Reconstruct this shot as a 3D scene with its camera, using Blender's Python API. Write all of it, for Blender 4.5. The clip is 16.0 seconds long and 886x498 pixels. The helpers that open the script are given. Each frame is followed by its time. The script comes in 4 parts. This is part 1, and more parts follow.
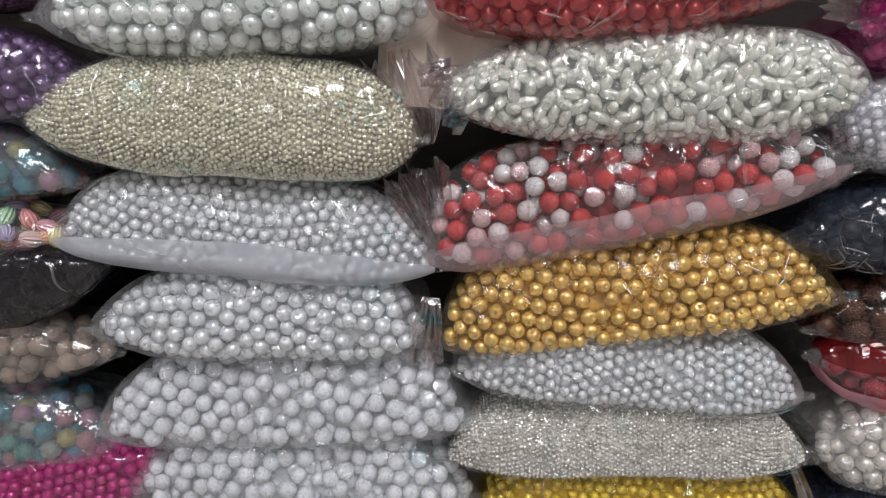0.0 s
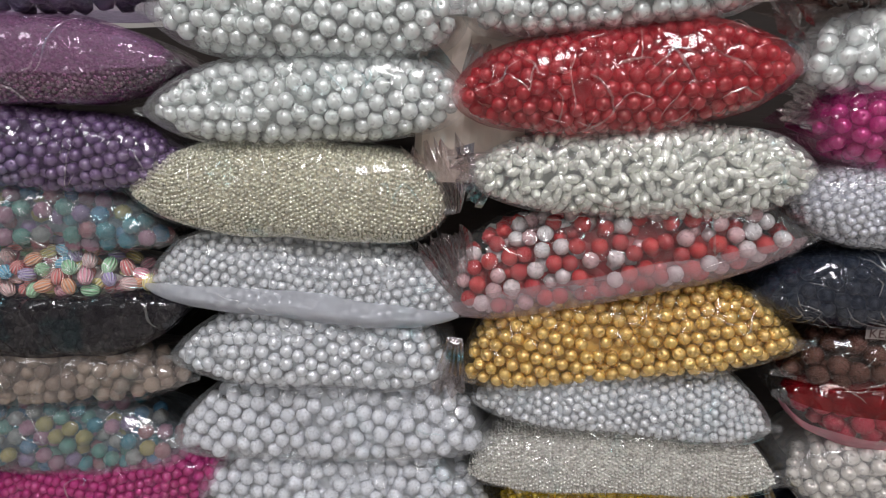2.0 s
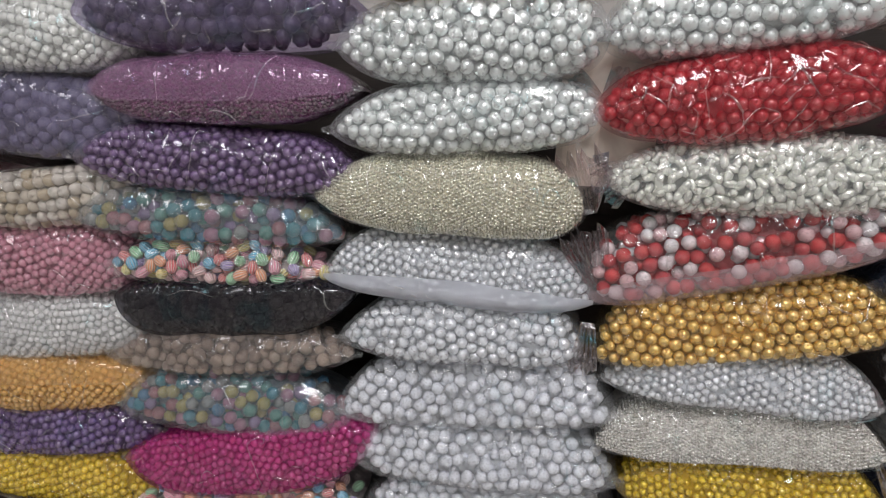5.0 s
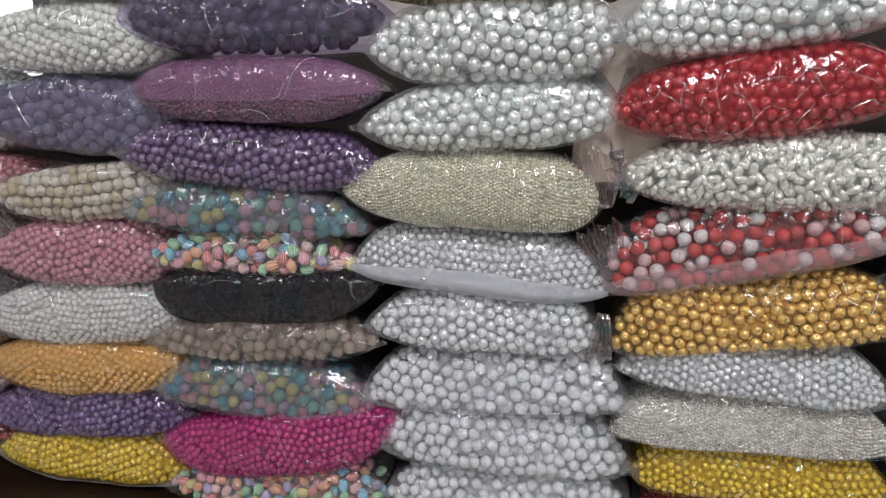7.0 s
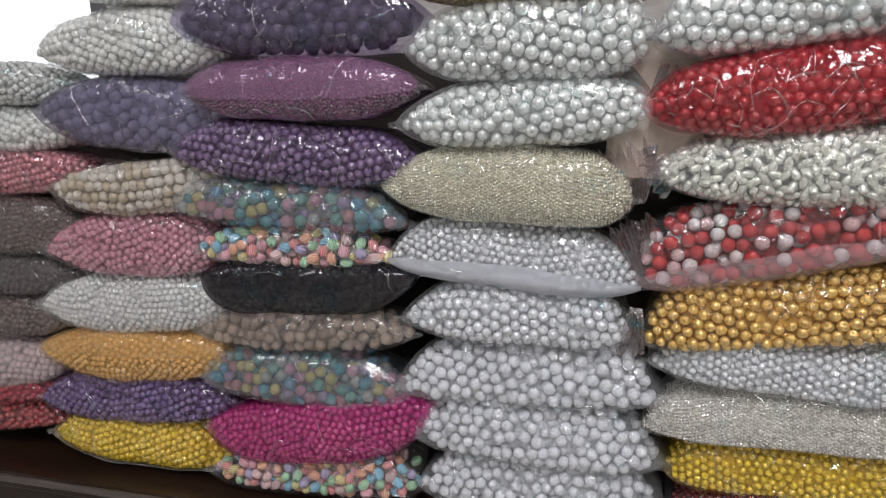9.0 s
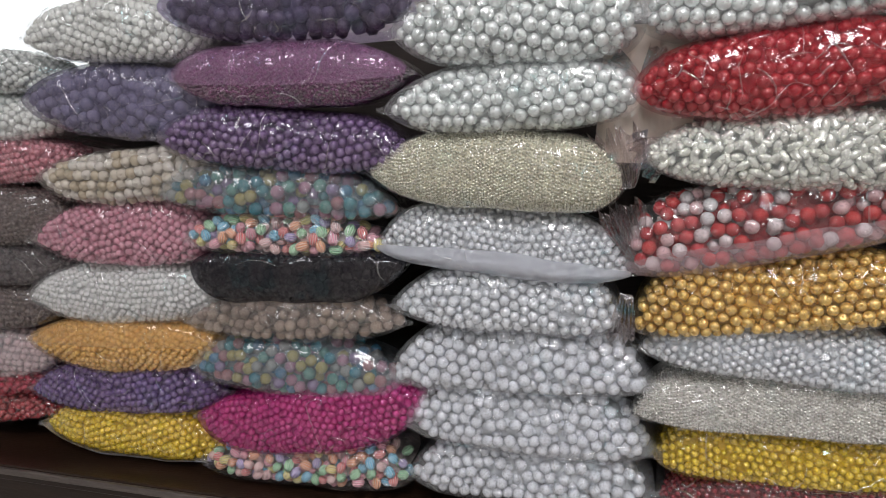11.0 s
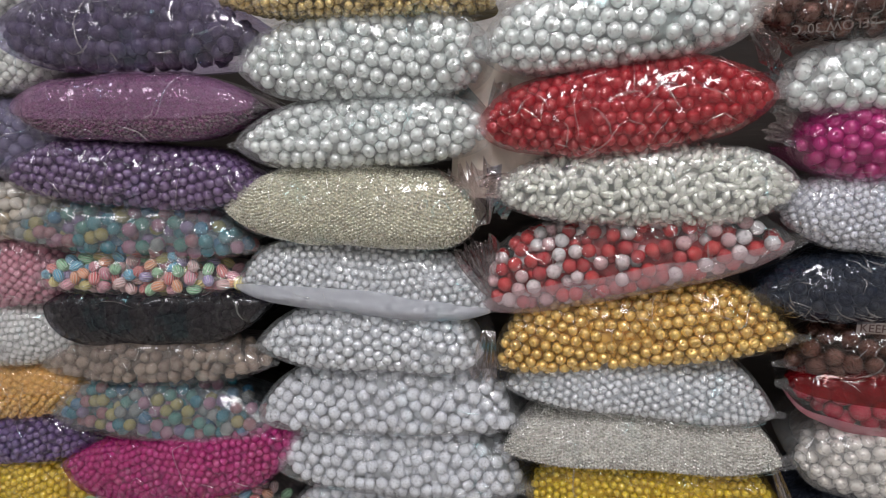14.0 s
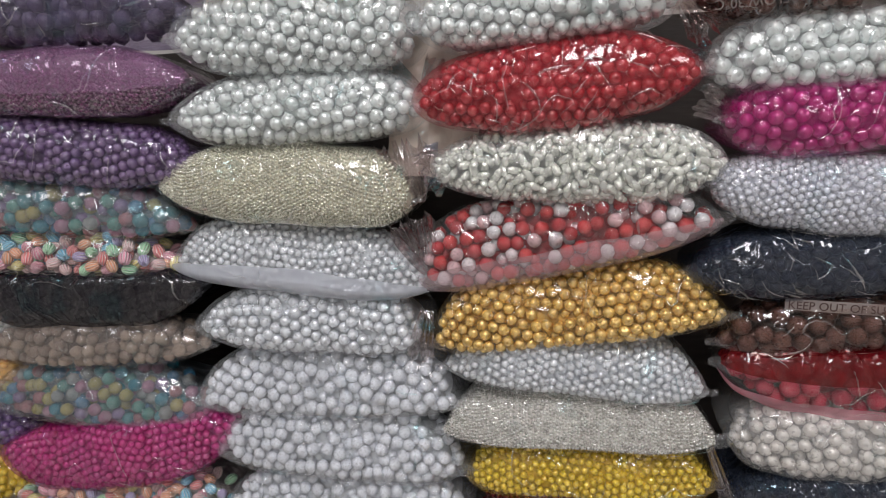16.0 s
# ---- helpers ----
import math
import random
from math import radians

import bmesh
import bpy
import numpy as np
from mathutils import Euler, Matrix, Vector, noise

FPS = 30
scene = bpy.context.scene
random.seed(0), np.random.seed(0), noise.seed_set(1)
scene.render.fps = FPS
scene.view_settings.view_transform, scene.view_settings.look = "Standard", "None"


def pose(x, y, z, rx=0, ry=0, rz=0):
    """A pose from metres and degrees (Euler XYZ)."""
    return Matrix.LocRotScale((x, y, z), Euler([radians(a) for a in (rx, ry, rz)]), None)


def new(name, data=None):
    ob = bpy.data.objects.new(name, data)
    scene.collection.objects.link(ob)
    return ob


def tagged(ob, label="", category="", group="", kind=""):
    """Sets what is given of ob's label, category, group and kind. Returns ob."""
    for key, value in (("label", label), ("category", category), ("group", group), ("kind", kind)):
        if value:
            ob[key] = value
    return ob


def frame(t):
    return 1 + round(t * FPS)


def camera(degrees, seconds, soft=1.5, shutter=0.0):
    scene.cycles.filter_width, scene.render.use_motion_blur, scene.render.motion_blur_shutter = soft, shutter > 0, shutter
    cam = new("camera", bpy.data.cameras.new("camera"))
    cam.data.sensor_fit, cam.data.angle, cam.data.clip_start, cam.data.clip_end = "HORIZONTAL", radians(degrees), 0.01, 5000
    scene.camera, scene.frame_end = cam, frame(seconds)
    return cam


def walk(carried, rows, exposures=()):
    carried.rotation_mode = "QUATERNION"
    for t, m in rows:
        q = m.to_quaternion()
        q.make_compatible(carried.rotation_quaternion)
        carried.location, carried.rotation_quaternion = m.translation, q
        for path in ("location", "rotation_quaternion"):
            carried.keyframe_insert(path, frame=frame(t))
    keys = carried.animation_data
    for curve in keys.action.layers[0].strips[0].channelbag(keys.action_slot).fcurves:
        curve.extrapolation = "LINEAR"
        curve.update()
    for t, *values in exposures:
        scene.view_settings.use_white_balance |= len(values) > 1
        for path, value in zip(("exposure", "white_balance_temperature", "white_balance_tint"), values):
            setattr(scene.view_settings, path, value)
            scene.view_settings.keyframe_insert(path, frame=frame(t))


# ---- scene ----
cam = camera(69.4, 16.0, soft=0.6)
METRES, EYE, TILT, LEAN, TURN = 0.47, 1.25, -12.0, 1.8, 0.0
ROWS = [
    (0.0, 0.0, 0.0, 0.0, 0.0, -0.0, 0.0),
    (0.5, 0.0314, -0.035, 0.0299, 0.49, 0.96, -0.37),
    (1.0, 0.0421, -0.0953, 0.0542, 1.09, 1.22, -0.64),
    (1.5, 0.0201, -0.1467, 0.0622, 1.2, 1.16, -0.65),
    (2.0, -0.0016, -0.1875, 0.0604, 1.99, 1.23, -0.9),
    (2.5, -0.0317, -0.2295, 0.0568, 2.82, 1.62, -1.28),
    (3.0, -0.0458, -0.2536, 0.055, 3.75, 1.47, -1.61),
    (3.5, -0.0604, -0.2879, 0.0572, 4.86, 1.0, -1.11),
    (4.0, -0.0833, -0.3149, 0.0512, 5.81, 0.43, -0.61),
    (4.5, -0.1142, -0.346, 0.0471, 7.22, 0.43, -0.75),
    (5.0, -0.1299, -0.3696, 0.0523, 7.96, 0.83, -1.06),
    (7.5, -0.1168, -0.4559, 0.0212, 11.18, 0.95, -1.94),
    (8.0, -0.1114, -0.4766, 0.0027, 13.14, 1.52, -2.92),
    (8.5, -0.111, -0.469, 0.0154, 13.19, 1.32, -2.1),
    (11.0, -0.0929, -0.4513, -0.0084, 12.98, 0.83, -1.83),
    (11.5, -0.05, -0.423, 0.0077, 11.83, 1.28, -1.52),
    (12.0, -0.0158, -0.4068, 0.0233, 10.96, 1.99, -1.25),
    (12.5, 0.0199, -0.3945, 0.0326, 10.14, 1.98, -1.14),
    (13.0, 0.0441, -0.3898, 0.0393, 9.74, 1.88, -1.0),
    (13.5, 0.0635, -0.3932, 0.0397, 9.42, 2.31, -0.87),
    (14.0, 0.0934, -0.3786, 0.0433, 8.94, 2.25, -0.76),
    (14.5, 0.1229, -0.3594, 0.0502, 8.35, 2.33, -0.59),
    (15.0, 0.1501, -0.3498, 0.0371, 7.9, 2.59, -0.7),
    (15.5, 0.1772, -0.3426, 0.0345, 7.29, 2.66, -0.67),
    (16.0, 0.1821, -0.3557, 0.005, 7.35, 2.16, -0.86),
]
walk(cam, [(t, pose(0, 0, EYE, TILT, LEAN, TURN) @ pose(METRES * x, METRES * y, METRES * z, 90 + pitch, roll, yaw)) for t, x, y, z, yaw, pitch, roll in ROWS])

# ---- light ----
world = bpy.data.worlds.new("world")
scene.world = world
world.use_nodes = True
wb = world.node_tree.nodes["Background"]
wb.inputs["Color"].default_value = (0.75, 0.85, 1.0, 1)
wb.inputs["Strength"].default_value = 0.3
scene.view_settings.exposure = -0.55


def area_lamp(name, m, sx, sy, watts, colour):
    d = bpy.data.lights.new(name, "AREA")
    d.shape, d.size, d.size_y, d.energy, d.color = "RECTANGLE", sx, sy, watts, colour
    ob = new(name, d)
    ob.matrix_world = m
    return ob


CEIL = 2.45
# x, y, watts, length along x, length along y
LAMPS = [(0.05, -0.65, 20.0, 0.52, 0.52), (-1.6, -0.65, 3.5, 0.52, 0.52), (1.6, -0.65, 6.0, 0.52, 0.52), (0.05, -2.4, 11.0, 0.52, 0.52), (-1.6, -2.4, 5.0, 0.52, 0.52), (1.6, -2.4, 6.0, 0.52, 0.52)]
for lx, ly, lw, sx, sy in LAMPS:
    area_lamp("ceiling_lamp_light", pose(lx, ly, CEIL - 0.075), sx, sy, lw, (1.0, 0.955, 0.985))

# ---- materials ----


def material(name):
    m = bpy.data.materials.new(name)
    m.use_nodes = True
    nt = m.node_tree
    return m, nt, nt.nodes["Principled BSDF"]


def link(nt, a, b):
    nt.links.new(a, b)


def node(nt, kind, **values):
    n = nt.nodes.new(kind)
    for k, v in values.items():
        if k in n.inputs:
            n.inputs[k].default_value = v
        else:
            setattr(n, k, v)
    return n


def ramp_node(nt, stops, mode="LINEAR"):
    n = nt.nodes.new("ShaderNodeValToRGB")
    n.color_ramp.interpolation = mode
    el = n.color_ramp.elements
    while len(el) < len(stops):
        el.new(1.0)
    for e, (p, c) in zip(el, stops):
        e.position, e.color = p, (*c, 1)
    return n


def maths(nt, op, a, b=0.0):
    n = nt.nodes.new("ShaderNodeMath")
    n.operation = op
    for i, v in enumerate((a, b)):
        if isinstance(v, (int, float)):
            n.inputs[i].default_value = v
        else:
            link(nt, v, n.inputs[i])
    return n.outputs[0]


def bead_random(nt):
    """One number for each bead, whether it is an object or a piece of a joined mesh."""
    a = nt.nodes.new("ShaderNodeObjectInfo").outputs["Random"]
    b = node(nt, "ShaderNodeAttribute", attribute_name="tone").outputs["Fac"]
    return maths(nt, "FRACT", maths(nt, "ADD", a, b))


def bead_material(name, colours, rough=0.26, surface="smooth", metal=0.5, coat=0.6, clear=0.0, rim=0.0, soft_glow=0.0, spread=0.12):
    """Colours: one is varied slightly from bead to bead, several are dealt out at random."""
    m, nt, b = material(name)
    r = bead_random(nt)
    if len(colours) == 1:
        c = colours[0]
        lo = tuple(v * (1 - spread) for v in c)
        hi = tuple(min(v * (1 + spread * 0.7), 0.92) for v in c)
        col = ramp_node(nt, [(0, lo), (1, hi)])
    else:
        col = ramp_node(nt, [(i / len(colours), c) for i, c in enumerate(colours)], "CONSTANT")
    link(nt, r, col.inputs[0])
    out = col.outputs[0]
    co = node(nt, "ShaderNodeAttribute", attribute_name="bead")
    if surface == "berry":
        n = node(nt, "ShaderNodeTexNoise", Scale=3.0, Detail=2.0)
        link(nt, co.outputs["Vector"], n.inputs["Vector"])
        rr = node(nt, "ShaderNodeMapRange")
        rr.inputs[3].default_value, rr.inputs[4].default_value = rough * 0.7, rough * 1.2
        link(nt, n.outputs[0], rr.inputs[0])
        link(nt, rr.outputs[0], b.inputs["Roughness"])
    elif surface == "stripe":
        sep = nt.nodes.new("ShaderNodeSeparateXYZ")
        link(nt, co.outputs["Vector"], sep.inputs[0])
        ang = maths(nt, "ARCTAN2", sep.outputs[1], sep.outputs[0])
        s = maths(nt, "SINE", maths(nt, "MULTIPLY", ang, 12.0))
        f = maths(nt, "GREATER_THAN", s, 0.25)
        mix = node(nt, "ShaderNodeMix", data_type="RGBA")
        link(nt, maths(nt, "MULTIPLY", f, 0.45), mix.inputs[0])
        link(nt, out, mix.inputs[6])
        mix.inputs[7].default_value = (0.82, 0.8, 0.78, 1)
        out = mix.outputs[2]
        bump = node(nt, "ShaderNodeBump", Strength=0.6, Distance=0.001)
        link(nt, s, bump.inputs["Height"])
        link(nt, bump.outputs[0], b.inputs["Normal"])
    elif surface == "rough":
        n = node(nt, "ShaderNodeTexNoise", Scale=2.2, Detail=3.0)
        link(nt, co.outputs["Vector"], n.inputs["Vector"])
        bump = node(nt, "ShaderNodeBump", Strength=1.0, Distance=0.003)
        link(nt, n.outputs[0], bump.inputs["Height"])
        link(nt, bump.outputs[0], b.inputs["Normal"])
    else:
        n = node(nt, "ShaderNodeTexNoise", Scale=1.6, Detail=2.0)
        link(nt, co.outputs["Vector"], n.inputs["Vector"])
        rr = node(nt, "ShaderNodeMapRange")
        rr.inputs[3].default_value, rr.inputs[4].default_value = rough * 0.75, rough * 1.35
        link(nt, n.outputs[0], rr.inputs[0])
        link(nt, rr.outputs[0], b.inputs["Roughness"])
    link(nt, out, b.inputs["Base Color"])
    if surface in ("stripe", "rough"):
        b.inputs["Roughness"].default_value = rough
    b.inputs["Metallic"].default_value = metal
    b.inputs["Coat Weight"].default_value = coat
    b.inputs["Coat Roughness"].default_value = 0.16
    b.inputs["Specular IOR Level"].default_value = 0.5
    b.inputs["Coat IOR"].default_value = 2.1 if coat >= 1.0 else 1.7
    b.inputs["Sheen Weight"].default_value = rim
    b.inputs["Sheen Roughness"].default_value = 0.4
    b.inputs["Transmission Weight"].default_value = clear
    b.inputs["Subsurface Weight"].default_value = soft_glow
    b.inputs["Subsurface Radius"].default_value = (1.0, 1.0, 1.0)
    b.inputs["Subsurface Scale"].default_value = 0.011
    return m


def fill_material(name, colour):
    """The mass of beads deeper in a bag; shade between them is put into the colour."""
    m, nt, b = material(name)
    co = nt.nodes.new("ShaderNodeTexCoord")
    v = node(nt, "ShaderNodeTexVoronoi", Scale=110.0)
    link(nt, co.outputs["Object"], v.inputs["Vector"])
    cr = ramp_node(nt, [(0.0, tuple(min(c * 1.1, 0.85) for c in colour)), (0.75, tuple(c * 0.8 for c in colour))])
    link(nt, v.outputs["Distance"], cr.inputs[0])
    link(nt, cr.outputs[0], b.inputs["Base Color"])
    bump = node(nt, "ShaderNodeBump", Strength=0.8, Distance=0.004)
    bump.invert = True
    link(nt, v.outputs["Distance"], bump.inputs["Height"])
    link(nt, bump.outputs[0], b.inputs["Normal"])
    b.inputs["Roughness"].default_value = 0.45
    return m


def film_material(name, haze=0.03, tint=(1, 1, 1), wrinkle=1.0, milk=(0.8, 0.82, 0.84), cap=0.16):
    """Clear cellophane: see-through, glossy, creased; haze is its milky share."""
    m = bpy.data.materials.new(name)
    m.use_nodes = True
    nt = m.node_tree
    nt.nodes.clear()
    o = nt.nodes.new("ShaderNodeOutputMaterial")
    tr = node(nt, "ShaderNodeBsdfTransparent", Color=(*tint, 1))
    gl = node(nt, "ShaderNodeBsdfGlossy", Roughness=0.11)
    df = node(nt, "ShaderNodeBsdfDiffuse", Color=(*milk, 1))
    co = nt.nodes.new("ShaderNodeTexCoord")
    mp = node(nt, "ShaderNodeMapping")
    mp.inputs["Scale"].default_value = (1.0, 1.0, 0.7)
    link(nt, co.outputs["Object"], mp.inputs[0])
    info = nt.nodes.new("ShaderNodeObjectInfo")
    off = node(nt, "ShaderNodeVectorMath", operation="ADD")
    link(nt, mp.outputs[0], off.inputs[0])
    link(nt, info.outputs["Location"], off.inputs[1])
    n2 = node(nt, "ShaderNodeTexNoise", Scale=19.0, Detail=3.5, Distortion=1.0)
    n3 = node(nt, "ShaderNodeTexNoise", Scale=30.0, Detail=2.0)
    for n in (n2, n3):
        link(nt, off.outputs[0], n.inputs["Vector"])
    warp = node(nt, "ShaderNodeVectorMath", operation="MULTIPLY_ADD")
    link(nt, n3.outputs["Color"], warp.inputs[0])
    warp.inputs[1].default_value = (0.035, 0.035, 0.035)
    link(nt, off.outputs[0], warp.inputs[2])
    creases = []
    for scale, width in ((20.0, 0.08), (52.0, 0.14)):
        v = node(nt, "ShaderNodeTexVoronoi", feature="DISTANCE_TO_EDGE", Scale=scale)
        link(nt, warp.outputs[0], v.inputs["Vector"])
        creases.append(maths(nt, "SMOOTH_MIN", maths(nt, "DIVIDE", v.outputs["Distance"], width), 1.0))
    ridge = maths(nt, "ADD", creases[0], maths(nt, "MULTIPLY", creases[1], 0.35))
    h = maths(nt, "ADD", maths(nt, "MULTIPLY", ridge, -0.42), maths(nt, "MULTIPLY", n2.outputs[0], 0.7))
    bump = node(nt, "ShaderNodeBump", Strength=min(1.0, 0.6 * wrinkle), Distance=0.006)
    sheen = ramp_node(nt, [(0.0, (1, 1, 1)), (0.6, (1, 1, 1)), (0.68, (0.5, 0.93, 1.0)), (0.8, (1, 0.95, 1))])
    link(nt, n3.outputs[0], sheen.inputs[0])
    link(nt, sheen.outputs[0], gl.inputs["Color"])
    link(nt, h, bump.inputs["Height"])
    link(nt, bump.outputs[0], gl.inputs["Normal"])
    fr = node(nt, "ShaderNodeFresnel", IOR=1.5)
    link(nt, bump.outputs[0], fr.inputs["Normal"])
    gloss = maths(nt, "MINIMUM", maths(nt, "MULTIPLY", fr.outputs[0], 1.35 if cap < 0.2 else 4.0), cap)
    mixa = nt.nodes.new("ShaderNodeMixShader")
    hz = maths(nt, "MULTIPLY", maths(nt, "ADD", n2.outputs[0], 0.5), haze)
    link(nt, hz, mixa.inputs[0])
    link(nt, tr.outputs[0], mixa.inputs[1])
    link(nt, df.outputs[0], mixa.inputs[2])
    mixb = nt.nodes.new("ShaderNodeMixShader")
    link(nt, gloss, mixb.inputs[0])
    link(nt, mixa.outputs[0], mixb.inputs[1])
    link(nt, gl.outputs[0], mixb.inputs[2])
    link(nt, mixb.outputs[0], o.inputs[0])
    return m


def crease_material(name):
    """A sharp fold of clear film: it shines, and for the rest lets the beads through."""
    m = bpy.data.materials.new(name)
    m.use_nodes = True
    nt = m.node_tree
    nt.nodes.clear()
    o = nt.nodes.new("ShaderNodeOutputMaterial")
    tr = node(nt, "ShaderNodeBsdfTransparent", Color=(0.97, 0.97, 0.97, 1))
    gl = node(nt, "ShaderNodeBsdfGlossy", Roughness=0.2)
    co = nt.nodes.new("ShaderNodeTexCoord")
    n = node(nt, "ShaderNodeTexNoise", Scale=28.0, Detail=2.0)
    link(nt, co.outputs["Object"], n.inputs["Vector"])
    sheen = ramp_node(nt, [(0.0, (1, 1, 1)), (0.58, (1, 1, 1)), (0.66, (0.5, 0.93, 1.0)), (0.8, (1, 0.93, 1))])
    link(nt, n.outputs[0], sheen.inputs[0])
    link(nt, sheen.outputs[0], gl.inputs["Color"])
    mix = node(nt, "ShaderNodeMixShader", Fac=0.26)
    link(nt, tr.outputs[0], mix.inputs[1])
    link(nt, gl.outputs[0], mix.inputs[2])
    link(nt, mix.outputs[0], o.inputs[0])
    return m


def plain_material(name, stops, scale, rough=0.6, bump=0.2, stretch=(1, 1, 1), metal=0.0):
    m, nt, b = material(name)
    co = nt.nodes.new("ShaderNodeTexCoord")
    mp = node(nt, "ShaderNodeMapping")
    mp.inputs["Scale"].default_value = stretch
    link(nt, co.outputs["Object"], mp.inputs[0])
    n = node(nt, "ShaderNodeTexNoise", Scale=scale, Detail=5.0)
    n2 = node(nt, "ShaderNodeTexNoise", Scale=scale * 7, Detail=3.0)
    for k in (n, n2):
        link(nt, mp.outputs[0], k.inputs["Vector"])
    mixed = maths(nt, "ADD", maths(nt, "MULTIPLY", n.outputs[0], 0.7), maths(nt, "MULTIPLY", n2.outputs[0], 0.3))
    cr = ramp_node(nt, stops)
    link(nt, mixed, cr.inputs[0])
    link(nt, cr.outputs[0], b.inputs["Base Color"])
    bp = node(nt, "ShaderNodeBump", Strength=bump, Distance=0.004)
    link(nt, n2.outputs[0], bp.inputs["Height"])
    link(nt, bp.outputs[0], b.inputs["Normal"])
    b.inputs["Roughness"].default_value = rough
    b.inputs["Metallic"].default_value = metal
    return m


def glow_material(name, colour, strength):
    m = bpy.data.materials.new(name)
    m.use_nodes = True
    nt = m.node_tree
    nt.nodes.clear()
    o = nt.nodes.new("ShaderNodeOutputMaterial")
    e = node(nt, "ShaderNodeEmission", Color=(*colour, 1), Strength=strength)
    link(nt, e.outputs[0], o.inputs[0])
    return m


WALL = plain_material("painted_plaster", [(0.35, (0.52, 0.49, 0.46)), (0.65, (0.6, 0.57, 0.54))], 4.0, 0.7, 0.15)
CEILING = plain_material("white_ceiling", [(0.35, (0.68, 0.68, 0.68)), (0.65, (0.76, 0.76, 0.76))], 3.0, 0.8, 0.1)
FLOOR = plain_material("grey_floor", [(0.3, (0.45, 0.42, 0.39)), (0.7, (0.55, 0.52, 0.49))], 3.0, 0.4, 0.1)
WOOD = plain_material("dark_wood", [(0.3, (0.013, 0.007, 0.004)), (0.55, (0.026, 0.013, 0.008)), (0.75, (0.042, 0.022, 0.013))], 6.0, 0.28, 0.15, (1, 9, 9))
TRIM = plain_material("worn_metal_trim", [(0.3, (0.13, 0.11, 0.10)), (0.7, (0.24, 0.21, 0.19))], 12.0, 0.35, 0.2, (1, 6, 6), 0.6)
LAMPBODY = plain_material("lamp_housing", [(0.3, (0.75, 0.75, 0.75)), (0.7, (0.8, 0.8, 0.8))], 8.0, 0.4, 0.05)
LAMPGLOW = glow_material("lamp_diffuser", (0.95, 0.98, 1.0), 6.0)
DAYLIGHT = glow_material("daylight", (0.95, 0.98, 1.0), 3.0)
# near-black brown for the sheet that stands for shade between the stacks
GAPSHADE = plain_material("gap_shade", [(0.3, (0.012, 0.008, 0.006)), (0.7, (0.025, 0.016, 0.012))], 6.0, 0.7, 0.15, (1, 9, 9))
FRAME = plain_material("grey_frame", [(0.3, (0.1, 0.1, 0.11)), (0.7, (0.16, 0.16, 0.17))], 8.0, 0.5, 0.1)
CLEAR = film_material("clear_film", 0.03)
CLOUDY = film_material("cloudy_film", 0.14, milk=(0.75, 0.78, 0.8))
CREASE = crease_material("film_crease")
# milky share also stands for window glare on the left stacks
HAZY = film_material("hazy_film", 0.24, milk=(0.7, 0.71, 0.72))
MILKY = film_material("milky_film", 0.2, wrinkle=0.7, milk=(0.26, 0.3, 0.34), cap=0.1)
CRUMPLED = film_material("crumpled_film", 0.05, wrinkle=1.3, cap=0.08)
BEIGEFILM = film_material("beige_film", 0.95, (0.9, 0.8, 0.7), 0.4, (0.9, 0.8, 0.7), 0.12)
BLUEFILM = film_material("bluish_film", 0.35, (0.7, 0.76, 0.9), 0.5, (0.3, 0.33, 0.45), 0.2)
PLEATED = film_material("pleated_film", 0.05, (0.76, 0.69, 0.69), 0.4, (0.5, 0.42, 0.42), 0.45)


# ---- building ----


def part(name, bm, mat, parent=None, label=""):
    me = bpy.data.meshes.new(name)
    bm.to_mesh(me)
    bm.free()
    me.materials.append(mat)
    ob = new(name, me)
    ob.parent = parent
    return tagged(ob, label)


def box_bm(x0, x1, y0, y1, z0, z1, bevel=0.0):
    bm = bmesh.new()
    bmesh.ops.create_cube(bm, size=1.0, matrix=Matrix.LocRotScale(((x0 + x1) / 2, (y0 + y1) / 2, (z0 + z1) / 2), None, (x1 - x0, y1 - y0, z1 - z0)))
    if bevel:
        bmesh.ops.bevel(bm, geom=bm.edges[:], offset=bevel, segments=2, affect="EDGES", profile=0.5)
    return bm


def mesh_object(name, verts, faces, mat, parent, smooth=True, attr=None):
    me = bpy.data.meshes.new(name)
    me.from_pydata(verts, [], faces)
    if smooth:
        me.polygons.foreach_set("use_smooth", [True] * len(me.polygons))
    if attr is not None:
        a = me.attributes.new("bead", "FLOAT_VECTOR", "POINT")
        a.data.foreach_set("vector", np.asarray(attr, dtype=np.float32).ravel())
    me.materials.append(mat)
    ob = new(name, me)
    ob.parent = parent
    return ob


